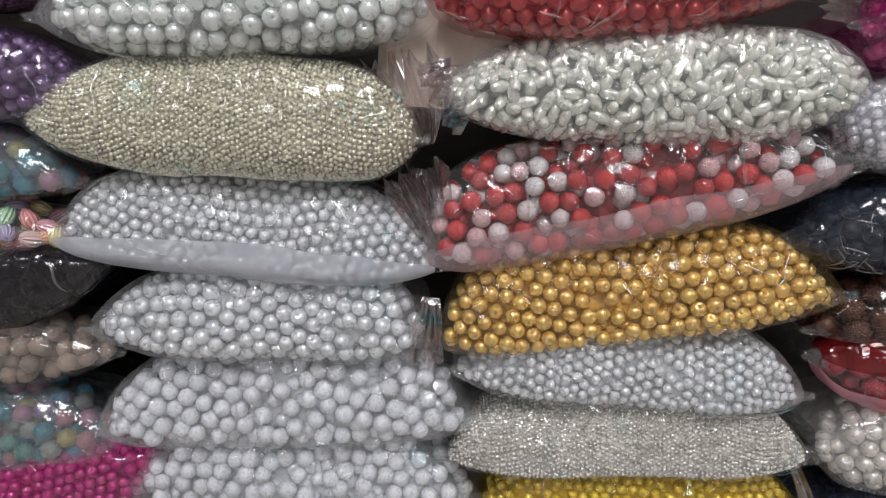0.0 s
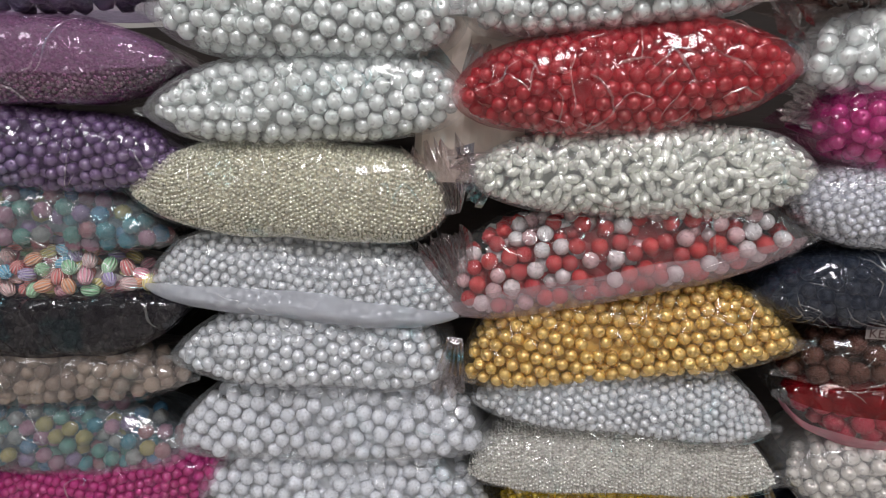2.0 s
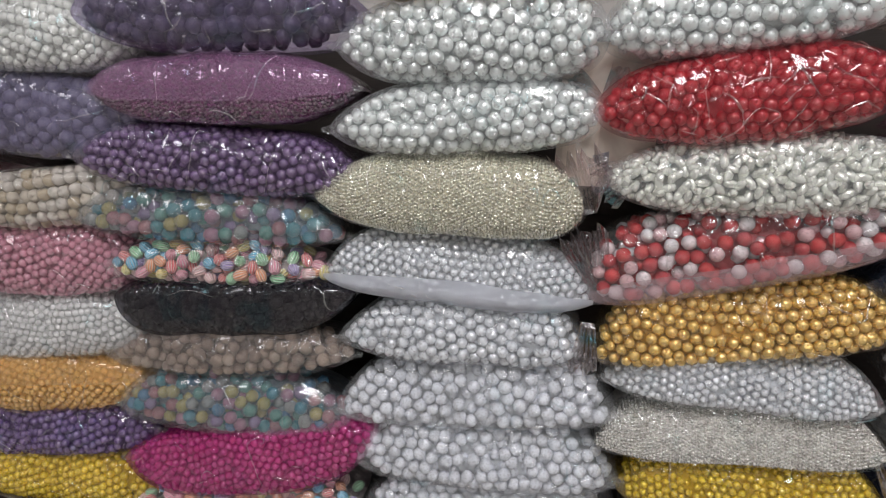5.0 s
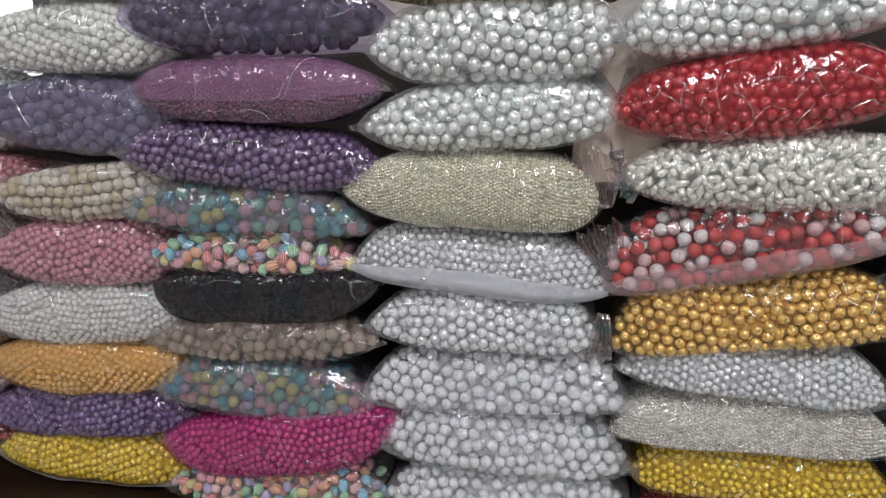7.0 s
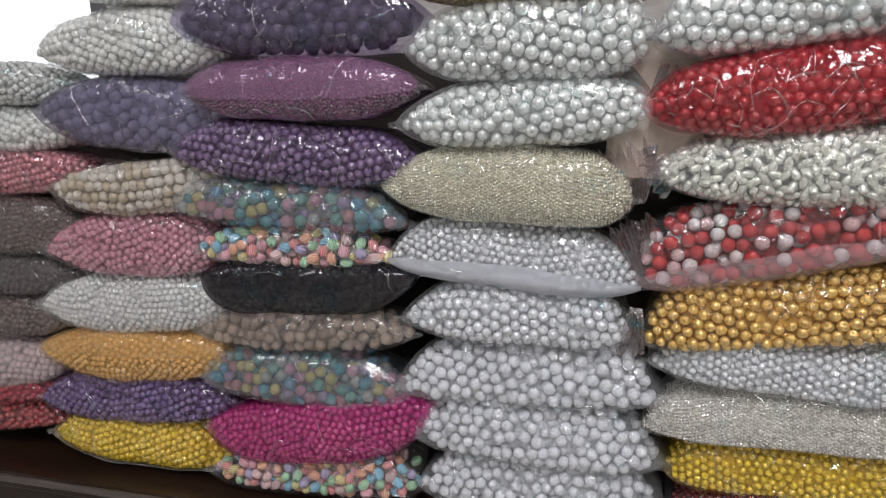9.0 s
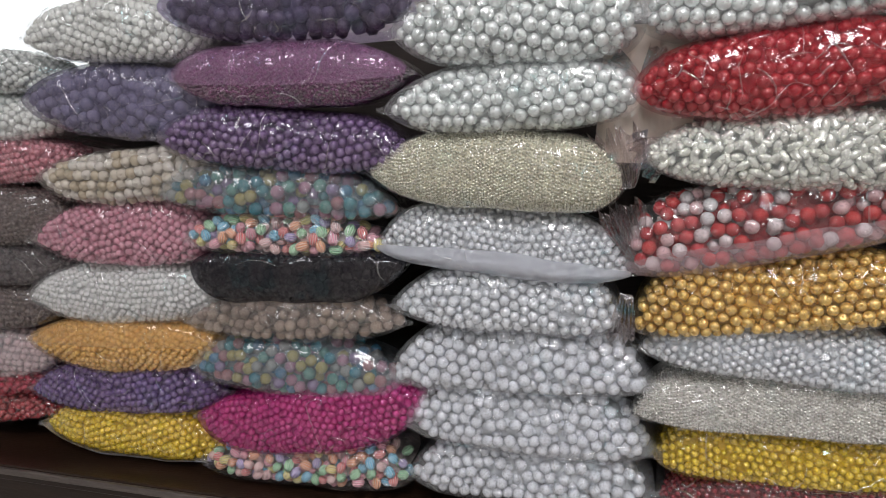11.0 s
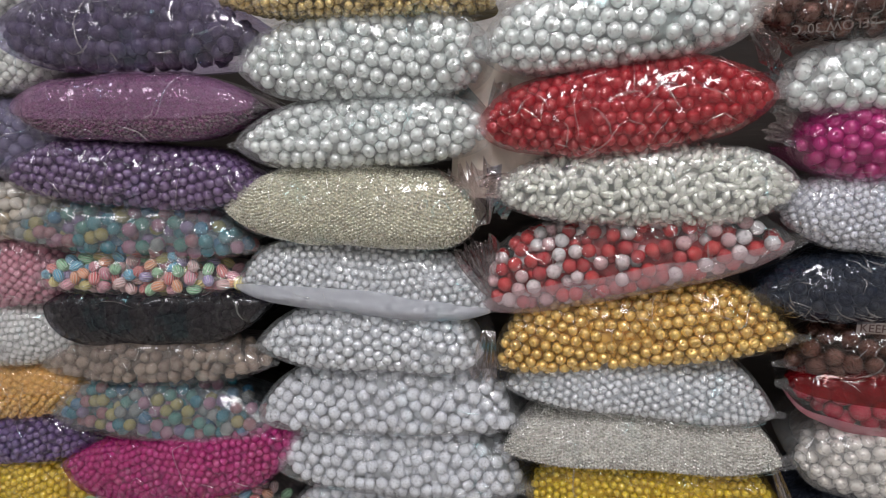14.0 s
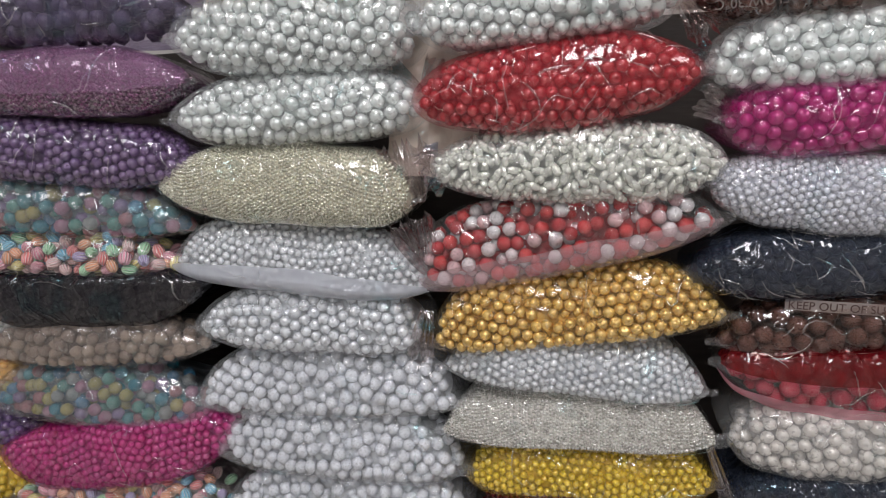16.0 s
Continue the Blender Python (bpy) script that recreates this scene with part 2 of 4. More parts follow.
def bead_shape(kind):
    """Vertices and faces of one bead of diameter 1, with its thread hole where it has one."""
    if kind == "seed":
        bm = bmesh.new()
        bmesh.ops.create_icosphere(bm, subdivisions=1, radius=0.5)
        v = np.array([w.co[:] for w in bm.verts])
        f = [[w.index for w in p.verts] for p in bm.faces]
        bm.free()
        return v, f
    if kind in ("berry", "knobbly"):
        # a dome over each vertex of a ball, with sharp valleys between the domes
        bm = bmesh.new()
        bmesh.ops.create_icosphere(bm, subdivisions=3 if kind == "berry" else 2, radius=0.5)
        tops = [w.co.copy() for w in bm.verts]
        lows = [p.calc_center_median().normalized() * 0.425 for p in bm.faces]
        f = []
        for e in bm.edges:
            a, b = (p.index + len(tops) for p in e.link_faces)
            for w in e.verts:
                t = tops[w.index]
                ca, cb = lows[a - len(tops)], lows[b - len(tops)]
                f.append([w.index, a, b] if (ca - t).cross(cb - t).dot(t) > 0 else [w.index, b, a])
        bm.free()
        return np.array([v[:] for v in tops + lows]), f
    seg = 11 if kind != "small" else 7
    hole = 0.075
    a0 = math.asin(hole / 0.5)
    rings = 6 if kind != "small" else 4
    prof = [(0.5 * math.sin(a0 + (math.pi - 2 * a0) * i / (rings - 1)), 0.5 * math.cos(a0 + (math.pi - 2 * a0) * i / (rings - 1))) for i in range(rings)]
    prof = [(hole * 0.85, 0.22)] + prof + [(hole * 0.85, -0.22)]
    stretch = {"tear": (0.56, 1.12), "oval": (0.84, 1.12)}.get(kind, (1.0, 1.0))
    v, f = [], []
    for r, z in prof:
        for k in range(seg):
            a = 2 * math.pi * k / seg
            v.append((r * math.cos(a) * stretch[0], r * math.sin(a) * stretch[0], z * stretch[1]))
    n = len(prof)
    for i in range(n - 1):
        for k in range(seg):
            f.append([i * seg + k, (i + 1) * seg + k, (i + 1) * seg + (k + 1) % seg, i * seg + (k + 1) % seg])
    f.append(list(range(seg)))
    f.append([(n - 1) * seg + k for k in reversed(range(seg))])
    return np.array(v), f


SHAPES = {k: bead_shape(k) for k in ("seed", "small", "round", "tear", "oval", "berry", "knobbly")}


def random_turns(n, rng):
    q = rng.normal(size=(n, 4))
    q /= np.linalg.norm(q, axis=1)[:, None]
    w, x, y, z = q.T
    return np.stack([1 - 2 * (y * y + z * z), 2 * (x * y - z * w), 2 * (x * z + y * w),
                     2 * (x * y + z * w), 1 - 2 * (x * x + z * z), 2 * (y * z - x * w),
                     2 * (x * z - y * w), 2 * (y * z + x * w), 1 - 2 * (x * x + y * y)], 1).reshape(n, 3, 3)


def joined_beads(name, places, d, kind, mat, parent, rng):
    bv, bf = SHAPES[kind]
    n = len(places)
    if n == 0:
        return None
    sizes = d * rng.uniform(0.93, 1.05, n)
    v = np.einsum("nij,vj->nvi", random_turns(n, rng), bv) * sizes[:, None, None] + places[:, None, :]
    nv = len(bv)
    faces = [[i + k * nv for i in f] for k in range(n) for f in bf]
    ob = mesh_object(name, v.reshape(-1, 3), faces, mat, parent, True, np.tile(bv * 2 * 1.0, (n, 1)))
    tone = ob.data.attributes.new("tone", "FLOAT", "POINT")
    tone.data.foreach_set("value", np.repeat(rng.uniform(0, 1, n), nv).astype(np.float32))
    return tagged(ob, kind="stuff")


def single_beads(places, d, kind, mat, parent, rng, name="bead"):
    bv, bf = SHAPES[kind]
    me = None
    for p, t in zip(places, random_turns(len(places), rng)):
        if me is None:
            ob = mesh_object(name, bv * d, bf, mat, parent, True, bv * 2)
            me = ob.data
            if kind in ("berry", "knobbly"):
                tops = 162 if kind == "berry" else 42
                sharp = me.attributes.new("sharp_edge", "BOOLEAN", "EDGE")
                sharp.data.foreach_set("value", [min(e.vertices) >= tops for e in me.edges])
        else:
            ob = new(name, me)
            ob.parent = parent
        s = rng.uniform(0.93, 1.05)
        ob.matrix_basis = Matrix.Translation(p) @ Matrix([list(r) for r in t]).to_4x4() @ Matrix.Scale(s, 4)


class Pillow:
    """The skin of a lying bag. Local: x along it, y to the back, z up; its two tips lie on the x axis."""

    def __init__(self, half, up, down, depth, front, pl, pr, ql, qr, seed, back=0.13):
        self.half, self.up, self.down, self.depth, self.front = half, up, down, depth, front
        self.pl, self.pr, self.ql, self.qr, self.back = pl, pr, ql, qr, back
        rng = np.random.default_rng(seed)
        self.ph = rng.uniform(0, 6.28, 8)
        self.am = rng.uniform(0.3, 1.0, 4)

    def size(self, u):
        left = u < 0
        p = np.where(left, self.pl, self.pr)
        q = np.where(left, self.ql, self.qr)
        return (1 - np.minimum(np.abs(u), 0.9999) ** p) ** q

    def skin(self, u, a, inset=0.0):
        """Point for u in -1..1 along it and a: -1 back bottom .. -0.5 lower edge .. 0 front .. 0.5 upper edge .. 1 back top."""
        u, a = np.broadcast_arrays(np.asarray(u, float), np.asarray(a, float))
        s = self.size(u)
        lump = 1 + 0.045 * self.am[0] * np.sin(5 * u + self.ph[0]) + 0.03 * self.am[1] * np.sin(11 * u + self.ph[1])
        lump2 = 1 + 0.045 * self.am[2] * np.sin(4.3 * u + self.ph[2]) + 0.03 * self.am[3] * np.sin(12 * u + self.ph[3])
        up = np.maximum(self.up * s * lump - inset, 0.0004)
        dn = np.maximum(self.down * s * lump2 - inset, 0.0004)
        fr = np.maximum(self.front * s ** 0.6 * (1 + 0.08 * np.sin(6 * u + self.ph[4])) - inset, 0.0004)
        ang = np.clip(a, -0.5, 0.5) * math.pi
        n = 2.0 / 2.3
        cz = np.sign(np.sin(ang)) * np.abs(np.sin(ang)) ** n
        cy = np.abs(np.cos(ang)) ** n
        over = np.clip(np.abs(a) - 0.5, 0, 0.5) * 2
        z = np.where(cz > 0, cz * up, cz * dn) * (1 - 0.75 * over ** 3)
        back = np.maximum(self.back * s ** 0.35 - inset, 0.0004)
        y = -cy * fr + over * back
        return np.stack([u * (self.half - inset), y, z], -1)

    def grid(self, nu, na, inset=0.0, u0=-1.0, u1=1.0, a0=-1.0, a1=1.0):
        u = np.linspace(-1, 1, nu)
        u = np.sign(u) * (1 - (1 - np.abs(u)) ** 1.4)
        u = u0 + (u + 1) / 2 * (u1 - u0)
        a = np.linspace(a0, a1, na)
        return self.skin(u[:, None], a[None, :], inset)


def grid_faces(nu, na):
    i = np.arange(nu - 1)[:, None] * na + np.arange(na - 1)[None, :]
    return np.stack([i, i + na, i + na + 1, i + 1], -1).reshape(-1, 4).tolist()


def scatter(pil, d, inset, rng, gap, a_lim=0.66, count=9000):
    """Centres on the skin, no two nearer than gap."""
    u, a = rng.uniform(-0.985, 0.985, count * 3), rng.uniform(-a_lim, a_lim, count * 3)
    e = 0.004
    p = pil.skin(u, a, inset)
    du, da = pil.skin(u + e, a, inset) - p, pil.skin(u, a + e, inset) - p
    w = np.linalg.norm(np.cross(du, da), axis=1)
    keep = rng.uniform(0, 1, len(u)) < w / np.percentile(w, 90)
    p, a = p[keep][:count], a[keep][:count]
    got = np.empty((len(p), 3))
    ga = np.empty(len(p))
    n = 0
    for q, t in zip(p, a):
        if n and ((got[:n] - q) ** 2).sum(1).min() < gap * gap:
            continue
        got[n], ga[n] = q, t
        n += 1
    return got[:n], ga[:n]


def packed(pil, d, inset, rng, a_lim=0.62, shake=0.06):
    """Centres on the skin in small patches of close packing, each patch turned its own way."""
    bins = 90
    ub = np.linspace(-0.985, 0.985, bins)
    aa = np.linspace(-a_lim, a_lim, 121)
    c = pil.skin(ub[:, None], aa[None, :], inset)
    arc = np.concatenate([np.zeros((bins, 1)), np.cumsum(np.linalg.norm(np.diff(c, axis=1), axis=2), axis=1)], 1)
    arc -= arc[:, 60:61]
    lo, hi = arc[:, 0].min(), arc[:, -1].max()
    w = pil.half * 0.985
    grains = max(4, int(2 * w * (hi - lo) / (55 * d * d)))
    seeds = np.stack([rng.uniform(-w, w, grains), rng.uniform(lo, hi, grains)], 1)
    reach = 9 * d
    pts = []
    for g, (sx, sy) in enumerate(seeds):
        k = int(reach / d) + 1
        i, j = np.meshgrid(np.arange(-k, k + 1), np.arange(-k, k + 1), indexing="ij")
        px = (i + 0.5 * (j % 2)).ravel() * d * 1.01
        py = j.ravel() * d * 0.89
        t = rng.uniform(-0.5, 0.5)
        q = np.stack([sx + px * math.cos(t) - py * math.sin(t), sy + px * math.sin(t) + py * math.cos(t)], 1)
        near = ((q[:, None, :] - seeds[None]) ** 2).sum(2).argmin(1) == g
        pts.append(q[near])
    q = np.concatenate(pts)
    q += rng.normal(0, shake * d, q.shape)
    q = q[np.abs(q[:, 0]) < w]
    q = q[np.argsort(q[:, 0])]
    keep = np.ones(len(q), bool)
    for i in range(len(q)):
        if not keep[i]:
            continue
        j = i + 1
        e = np.searchsorted(q[:, 0], q[i, 0] + 0.8 * d)
        if e > j:
            keep[j:e] &= np.hypot(q[j:e, 0] - q[i, 0], q[j:e, 1] - q[i, 1]) > 0.8 * d
    q = q[keep]
    idx = np.clip(np.round((q[:, 0] / w + 1) / 2 * (bins - 1)).astype(int), 0, bins - 1)
    ok = (q[:, 1] > arc[idx, 0]) & (q[:, 1] < arc[idx, -1])
    q, idx = q[ok], idx[ok]
    a = np.array([np.interp(s, arc[b], aa) for s, b in zip(q[:, 1], idx)])
    order = rng.permutation(len(q))
    p = pil.skin(q[:, 0] / pil.half, a, inset)
    return p[order], a[order]


def film_creases(pil, rng, count, parent):
    """Thin raised folds that wander over the film."""
    verts, faces = [], []
    for _ in range(count):
        u, a = rng.uniform(-0.85, 0.85), rng.uniform(-0.4, 0.38)
        t = rng.normal(0, 0.35) if rng.uniform() < 0.6 else rng.uniform(-1.6, 1.6)
        length = rng.uniform(0.012, 0.035) if rng.uniform() < 0.7 else rng.uniform(0.04, 0.085)
        tall = (pil.up + pil.down) * 1.2
        n = max(5, int(length / 0.0025))
        path = []
        for k in range(n):
            path.append((u, a))
            if rng.uniform() < 0.16:
                t += rng.normal(0, 1.0)
            t += rng.normal(0, 0.16)
            u += math.cos(t) * length / n / pil.half
            a += math.sin(t) * length / n / tall
        path = [(pu, pa) for pu, pa in path if abs(pu) < 0.92 and abs(pa) < 0.47]
        n = len(path)
        if n < 4:
            continue
        uu, ar = np.array(path).T
        p = pil.skin(uu, ar, -0.0016)
        e = 0.003
        nor = np.cross(pil.skin(uu + e, ar, -0.0016) - p, pil.skin(uu, ar + e, -0.0016) - p)
        nor /= np.linalg.norm(nor, axis=1)[:, None] + 1e-12
        tan = np.gradient(p, axis=0)
        side = np.cross(nor, tan)
        side /= np.linalg.norm(side, axis=1)[:, None] + 1e-12
        width = rng.uniform(0.0005, 0.0012) * np.sin(np.linspace(0.12, math.pi - 0.12, n)) * rng.uniform(0.7, 1.3, n)
        base = len(verts)
        for k in range(n):
            for off, high in ((-1, 0), (-0.55, 0.6), (0, 0.85), (0.55, 0.6), (1, 0)):
                verts.append(p[k] + side[k] * off * width[k] + nor[k] * high * width[k])
        for k in range(n - 1):
            for j in range(4):
                i = base + k * 5 + j
                faces.append([i, i + 1, i + 6, i + 5])
    if faces:
        ob = mesh_object("crease", verts, faces, CREASE, parent)
        ob.visible_shadow = False
        tagged(ob, "thin shiny creases in the film", kind="stuff")


def lattice(pil, d, inset, rng, a_lim=0.62):
    """Rows of small beads, shaken."""
    out = []
    cols = int(2 * pil.half / (d * 0.87))
    aa = np.linspace(-a_lim, a_lim, 160)
    for i in range(cols):
        u = -0.985 + 1.97 * (i + 0.5) / cols
        c = pil.skin(np.full(160, u), aa, inset)
        arc = np.r_[0, np.cumsum(np.linalg.norm(np.diff(c, axis=0), axis=1))]
        k = int(arc[-1] / d)
        if k < 1:
            continue
        s = (np.arange(k) + (0.5 if i % 2 else 0.0) + 0.25) * d
        s = s[s < arc[-1]] + rng.normal(0, 0.12 * d, len(s[s < arc[-1]]))
        uu = np.full(len(s), u) + rng.normal(0, 0.12 * d, len(s)) / pil.half
        out.append(pil.skin(np.clip(uu, -0.99, 0.99), np.interp(s, arc, aa), inset))
    p = np.concatenate(out)
    p[:, 1] += rng.uniform(0, 0.2 * d, len(p))
    return p


BAGS = 0


def bag(label, left, right, up, down, bead, d, fill, kind="round", film=None, singles=True, front=0.026,
        shape=(3.3, 3.3, 0.72, 0.72), folds=(), ends=(1, 1), back=0.13, name="bead_bag", group="bags of beads stacked on the shelf", layers=2, creases=12):
    """left, right: the tips in metres; up, down: height and depth of its middle over and under the line of the tips.
    folds: (lower a, upper a, material, label) strips of loose film over its front."""
    global BAGS
    BAGS += 1
    rng = np.random.default_rng(100 + BAGS)
    l, r = Vector(left), Vector(right)
    x = (r - l).normalized()
    y = Vector((0, 0, 1)).cross(x).normalized()
    z = x.cross(y)
    m = Matrix((x, y, z)).transposed().to_4x4()
    m.translation = (l + r) / 2
    ob = new(name)
    ob.matrix_basis = m
    tagged(ob, label, "bag of beads", group)
    pl, pr, ql, qr = shape
    pil = Pillow((r - l).length / 2, up, down, 0.0, front, pl, pr, ql, qr, 500 + BAGS, back)
    # deeper mass, with the shade between its beads in the colour
    nu, na = 40, 22
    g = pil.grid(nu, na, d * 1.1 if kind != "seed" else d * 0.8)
    mesh_object("shaded_bead_mass", g.reshape(-1, 3), grid_faces(nu, na), fill, ob)
    # beads
    if kind == "seed":
        joined_beads("seed_beads", lattice(pil, d, d * 0.55, rng), d * 1.06, "seed", bead, ob, rng)
    else:
        small = kind == "round" and d < 0.0095
        use = "small" if small else kind
        if kind == "tear":
            p, a = scatter(pil, d, d * 0.34, rng, d * 0.46, count=14000)
        else:
            p, a = packed(pil, d, d * 0.5, rng, shake=0.06 if kind == "round" else 0.1)
        p[:, 1] += rng.uniform(0, 0.12, len(p)) * d
        near = np.abs(a) < 0.43
        if singles:
            single_beads(p[near][:240], d, use, bead, ob, rng)
            rest = np.concatenate([p[near][240:], p[~near]])
        else:
            rest = p
        joined_beads("beads", rest, d, "small" if kind in ("round", "berry", "knobbly") else kind, bead, ob, rng)
        if layers > 1:
            if kind == "tear":
                p2, _ = scatter(pil, d, d * 0.75, rng, d * 0.86, 0.55, 5000)
            else:
                p2, _ = packed(pil, d, d * 1.15, rng, 0.55, 0.1)
            joined_beads("inner_beads", p2, d, "seed" if kind in ("round", "berry", "knobbly") else kind, bead, ob, rng)
    # film
    nu, na = 64, 30
    g = pil.grid(nu, na, -0.0008)
    nz = np.array([noise.noise(Vector(v) * 38 + Vector((BAGS * 3.1, 0, 0))) for v in g.reshape(-1, 3)]).reshape(nu, na)
    nz2 = np.array([noise.noise(Vector((v[0] * 110, v[1] * 40, v[2] * 40 + BAGS))) for v in g.reshape(-1, 3)]).reshape(nu, na)
    g[..., 1] -= np.maximum(nz, 0) * 0.0018 + nz2 * 0.0006
    f = mesh_object("film", g.reshape(-1, 3), grid_faces(nu, na), film or CLEAR, ob)
    f.visible_shadow = False
    film_creases(pil, rng, creases, ob)
    for lo, hi, fm, fl in folds:
        nu, na = 60, 9
        g = pil.grid(nu, na, -0.0018, -0.985, 0.985, lo, hi)
        t = np.linspace(0, 1, na)
        edge = np.array([noise.noise(Vector((v[0] * 24, BAGS, lo))) for v in g[:, 0]])
        g[:, :, 1] -= (0.0004 + 0.0025 * np.abs(edge))[:, None] * np.sin(t * math.pi)[None]
        g[:, :, 2] += (edge * 0.004)[:, None] * (t if abs(hi) < abs(lo) else 1 - t)[None]
        f = mesh_object("fold", g.reshape(-1, 3), grid_faces(nu, na), fm, ob)
        f.visible_shadow = False
        tagged(f, fl)
    # crimped ends
    for side, on in zip((-1, 1), ends):
        if not on:
            continue
        h = 0.011 * on
        nu, na = 6, 11
        g = np.zeros((nu, na, 3))
        for i in range(nu):
            t = i / (nu - 1)
            for j in range(na):
                k = j / (na - 1) * 2 - 1
                g[i, j] = (side * (pil.half - 0.012 + t * (0.016 + 0.004 * on)), -0.003 + 0.003 * math.sin(j * 2.4 + i) * t, k * h * (0.75 - 0.6 * t) + 0.0015 * math.sin(j * 1.7) * t)
        f = mesh_object("seam_tab", g.reshape(-1, 3), grid_faces(nu, na), CRUMPLED, ob)
        f.visible_shadow = False
    return ob


def film_fan(x, y, z, angle, length, w0, w1, pleats, seed, label, mat=None):
    """The gathered end of a bag: sharp pleats that spread from a root at (x, y, z). angle: degrees from +x up towards +z."""
    rng = np.random.default_rng(seed)
    nu, na = pleats * 2 + 1, 12
    depth = rng.uniform(0.35, 1.0, nu) * 0.0035
    drift = rng.normal(0, 0.25, nu).cumsum() * 0.0012
    reach = 1 + rng.normal(0, 0.09, nu)
    g = np.zeros((nu, na, 3))
    for i in range(nu):
        k = i / (nu - 1) - 0.5
        for j in range(na):
            t = j / (na - 1)
            w = w0 + (w1 - w0) * t ** 0.8
            ripple = 0.0011 * math.sin(9 * t + 2.3 * i) * t
            g[i, j] = (t * length * reach[i] * (1 - 0.35 * k * k), (depth[i] if i % 2 else -depth[i]) * (0.25 + t) + drift[i] * t + ripple - 0.01 * math.sin(t * 2.2), k * w + drift[i] * t)
    ob = mesh_object("film_end", g.reshape(-1, 3), grid_faces(nu, na), mat or PLEATED, None, False)
    ob.matrix_basis = pose(x, y, z, 0, -angle, 0)
    ob.visible_shadow = False
    return tagged(ob, label, "plastic film", "loose ends of bag film")


def crumpled_sheet(x, y, z, w, h, turn, seed, label, mat):
    """A stiff sheet of film with a few broad folds."""
    rng = np.random.default_rng(seed)
    nu, na = 15, 19
    ph = rng.uniform(0, 6.28, 4)
    g = np.zeros((nu, na, 3))
    for i in range(nu):
        for j in range(na):
            u, v = i / (nu - 1) - 0.5, j / (na - 1) - 0.5
            fold = 0.8 * abs(((u + 0.3 * v) * 1.5 + ph[0]) % 1 - 0.5) + 0.6 * abs(((v - 0.5 * u) * 1.4 + ph[1]) % 1 - 0.5)
            g[i, j] = (u * w, 0.016 * fold + 0.003 * math.sin(7 * u + ph[2]), v * h)
    ob = mesh_object("film_sheet", g.reshape(-1, 3), grid_faces(nu, na), mat, None, False)
    ob.matrix_basis = pose(x, y, z, *turn)
    return tagged(ob, label, "plastic film", "loose ends of bag film")


# ---- bead colours ----
PEARL = bead_material("white_pearl", [(0.80, 0.86, 0.835)], 0.28, metal=0.38, coat=0.8, soft_glow=0.8, spread=0.06)
PEARL_COOL = bead_material("cool_white_pearl", [(0.80, 0.835, 0.88)], 0.28, metal=0.38, coat=0.8, soft_glow=0.8, spread=0.06)
PEARL_IVORY = bead_material("ivory_pearl", [(0.76, 0.72, 0.66)], 0.28, metal=0.38, coat=0.8, soft_glow=0.8, spread=0.06)
LAVENDER = bead_material("lavender_pearl", [(0.76, 0.79, 0.9)], 0.27, metal=0.4, soft_glow=0.7, spread=0.06)
TEAR = bead_material("ivory_teardrop", [(0.84, 0.86, 0.77)], 0.25, metal=0.5, coat=0.5, soft_glow=0.6, spread=0.06)
SEED = bead_material("champagne_seed", [(0.80, 0.77, 0.62)], 0.24, metal=0.5, coat=0.6, spread=0.3)
SEED_WHITE = bead_material("silver_seed", [(0.80, 0.77, 0.71)], 0.24, metal=0.5, coat=0.6, spread=0.3)
BERRY_WHITE = bead_material("white_berry", [(0.78, 0.81, 0.87)], 0.3, "berry", metal=0.25, coat=0.5, soft_glow=0.6, spread=0.05)
RED = bead_material("red_pearl", [(0.44, 0.006, 0.018)], 0.25, metal=0.32, coat=1.0, soft_glow=0.6)
CRIMSON = bead_material("crimson_pearl", [(0.30, 0.02, 0.035)], 0.25)
RED_WHITE = bead_material("red_and_white_berry", [(0.5, 0.008, 0.014), (0.70, 0.62, 0.64), (0.56, 0.012, 0.016), (0.42, 0.006, 0.014), (0.68, 0.66, 0.68), (0.46, 0.008, 0.02), (0.62, 0.4, 0.42)], 0.3, "berry", metal=0.25, coat=0.8)
GOLD = bead_material("gold_pearl", [(0.88, 0.58, 0.18)], 0.25, metal=0.62, coat=0.8, soft_glow=0.5)
YELLOW = bead_material("yellow_gold_pearl", [(0.88, 0.62, 0.03)], 0.26, metal=0.4, coat=1.0, soft_glow=0.6)
PALEGOLD = bead_material("pale_gold_pearl", [(0.72, 0.56, 0.24)], 0.26, metal=0.5)
ORANGE = bead_material("orange_gold_pearl", [(0.85, 0.5, 0.15)], 0.25, metal=0.35, coat=1.0, soft_glow=0.7)
MAGENTA = bead_material("magenta_pearl", [(0.48, 0.007, 0.2)], 0.24, metal=0.35, coat=1.0, soft_glow=0.7)
PURPLE_DARK = bead_material("dark_purple_berry", [(0.055, 0.043, 0.08)], 0.4, "berry", metal=0.0, coat=0.2)
PURPLE_SEED = bead_material("plum_seed", [(0.20, 0.045, 0.15)], 0.22, metal=0.4, coat=1.0, spread=0.3)
PURPLE = bead_material("purple_pearl", [(0.18, 0.1, 0.25)], 0.24, metal=0.38, coat=1.0, soft_glow=0.5)
VIOLET = bead_material("violet_pearl", [(0.15, 0.075, 0.27)], 0.24, metal=0.38, coat=1.0, soft_glow=0.5)
LILAC = bead_material("lilac_berry", [(0.15, 0.135, 0.23)], 0.45, "berry", metal=0.0, coat=0.1)
NAVY = bead_material("navy_bead", [(0.004, 0.007, 0.016)], 0.3, metal=0.0, coat=0.15, rim=0.0)
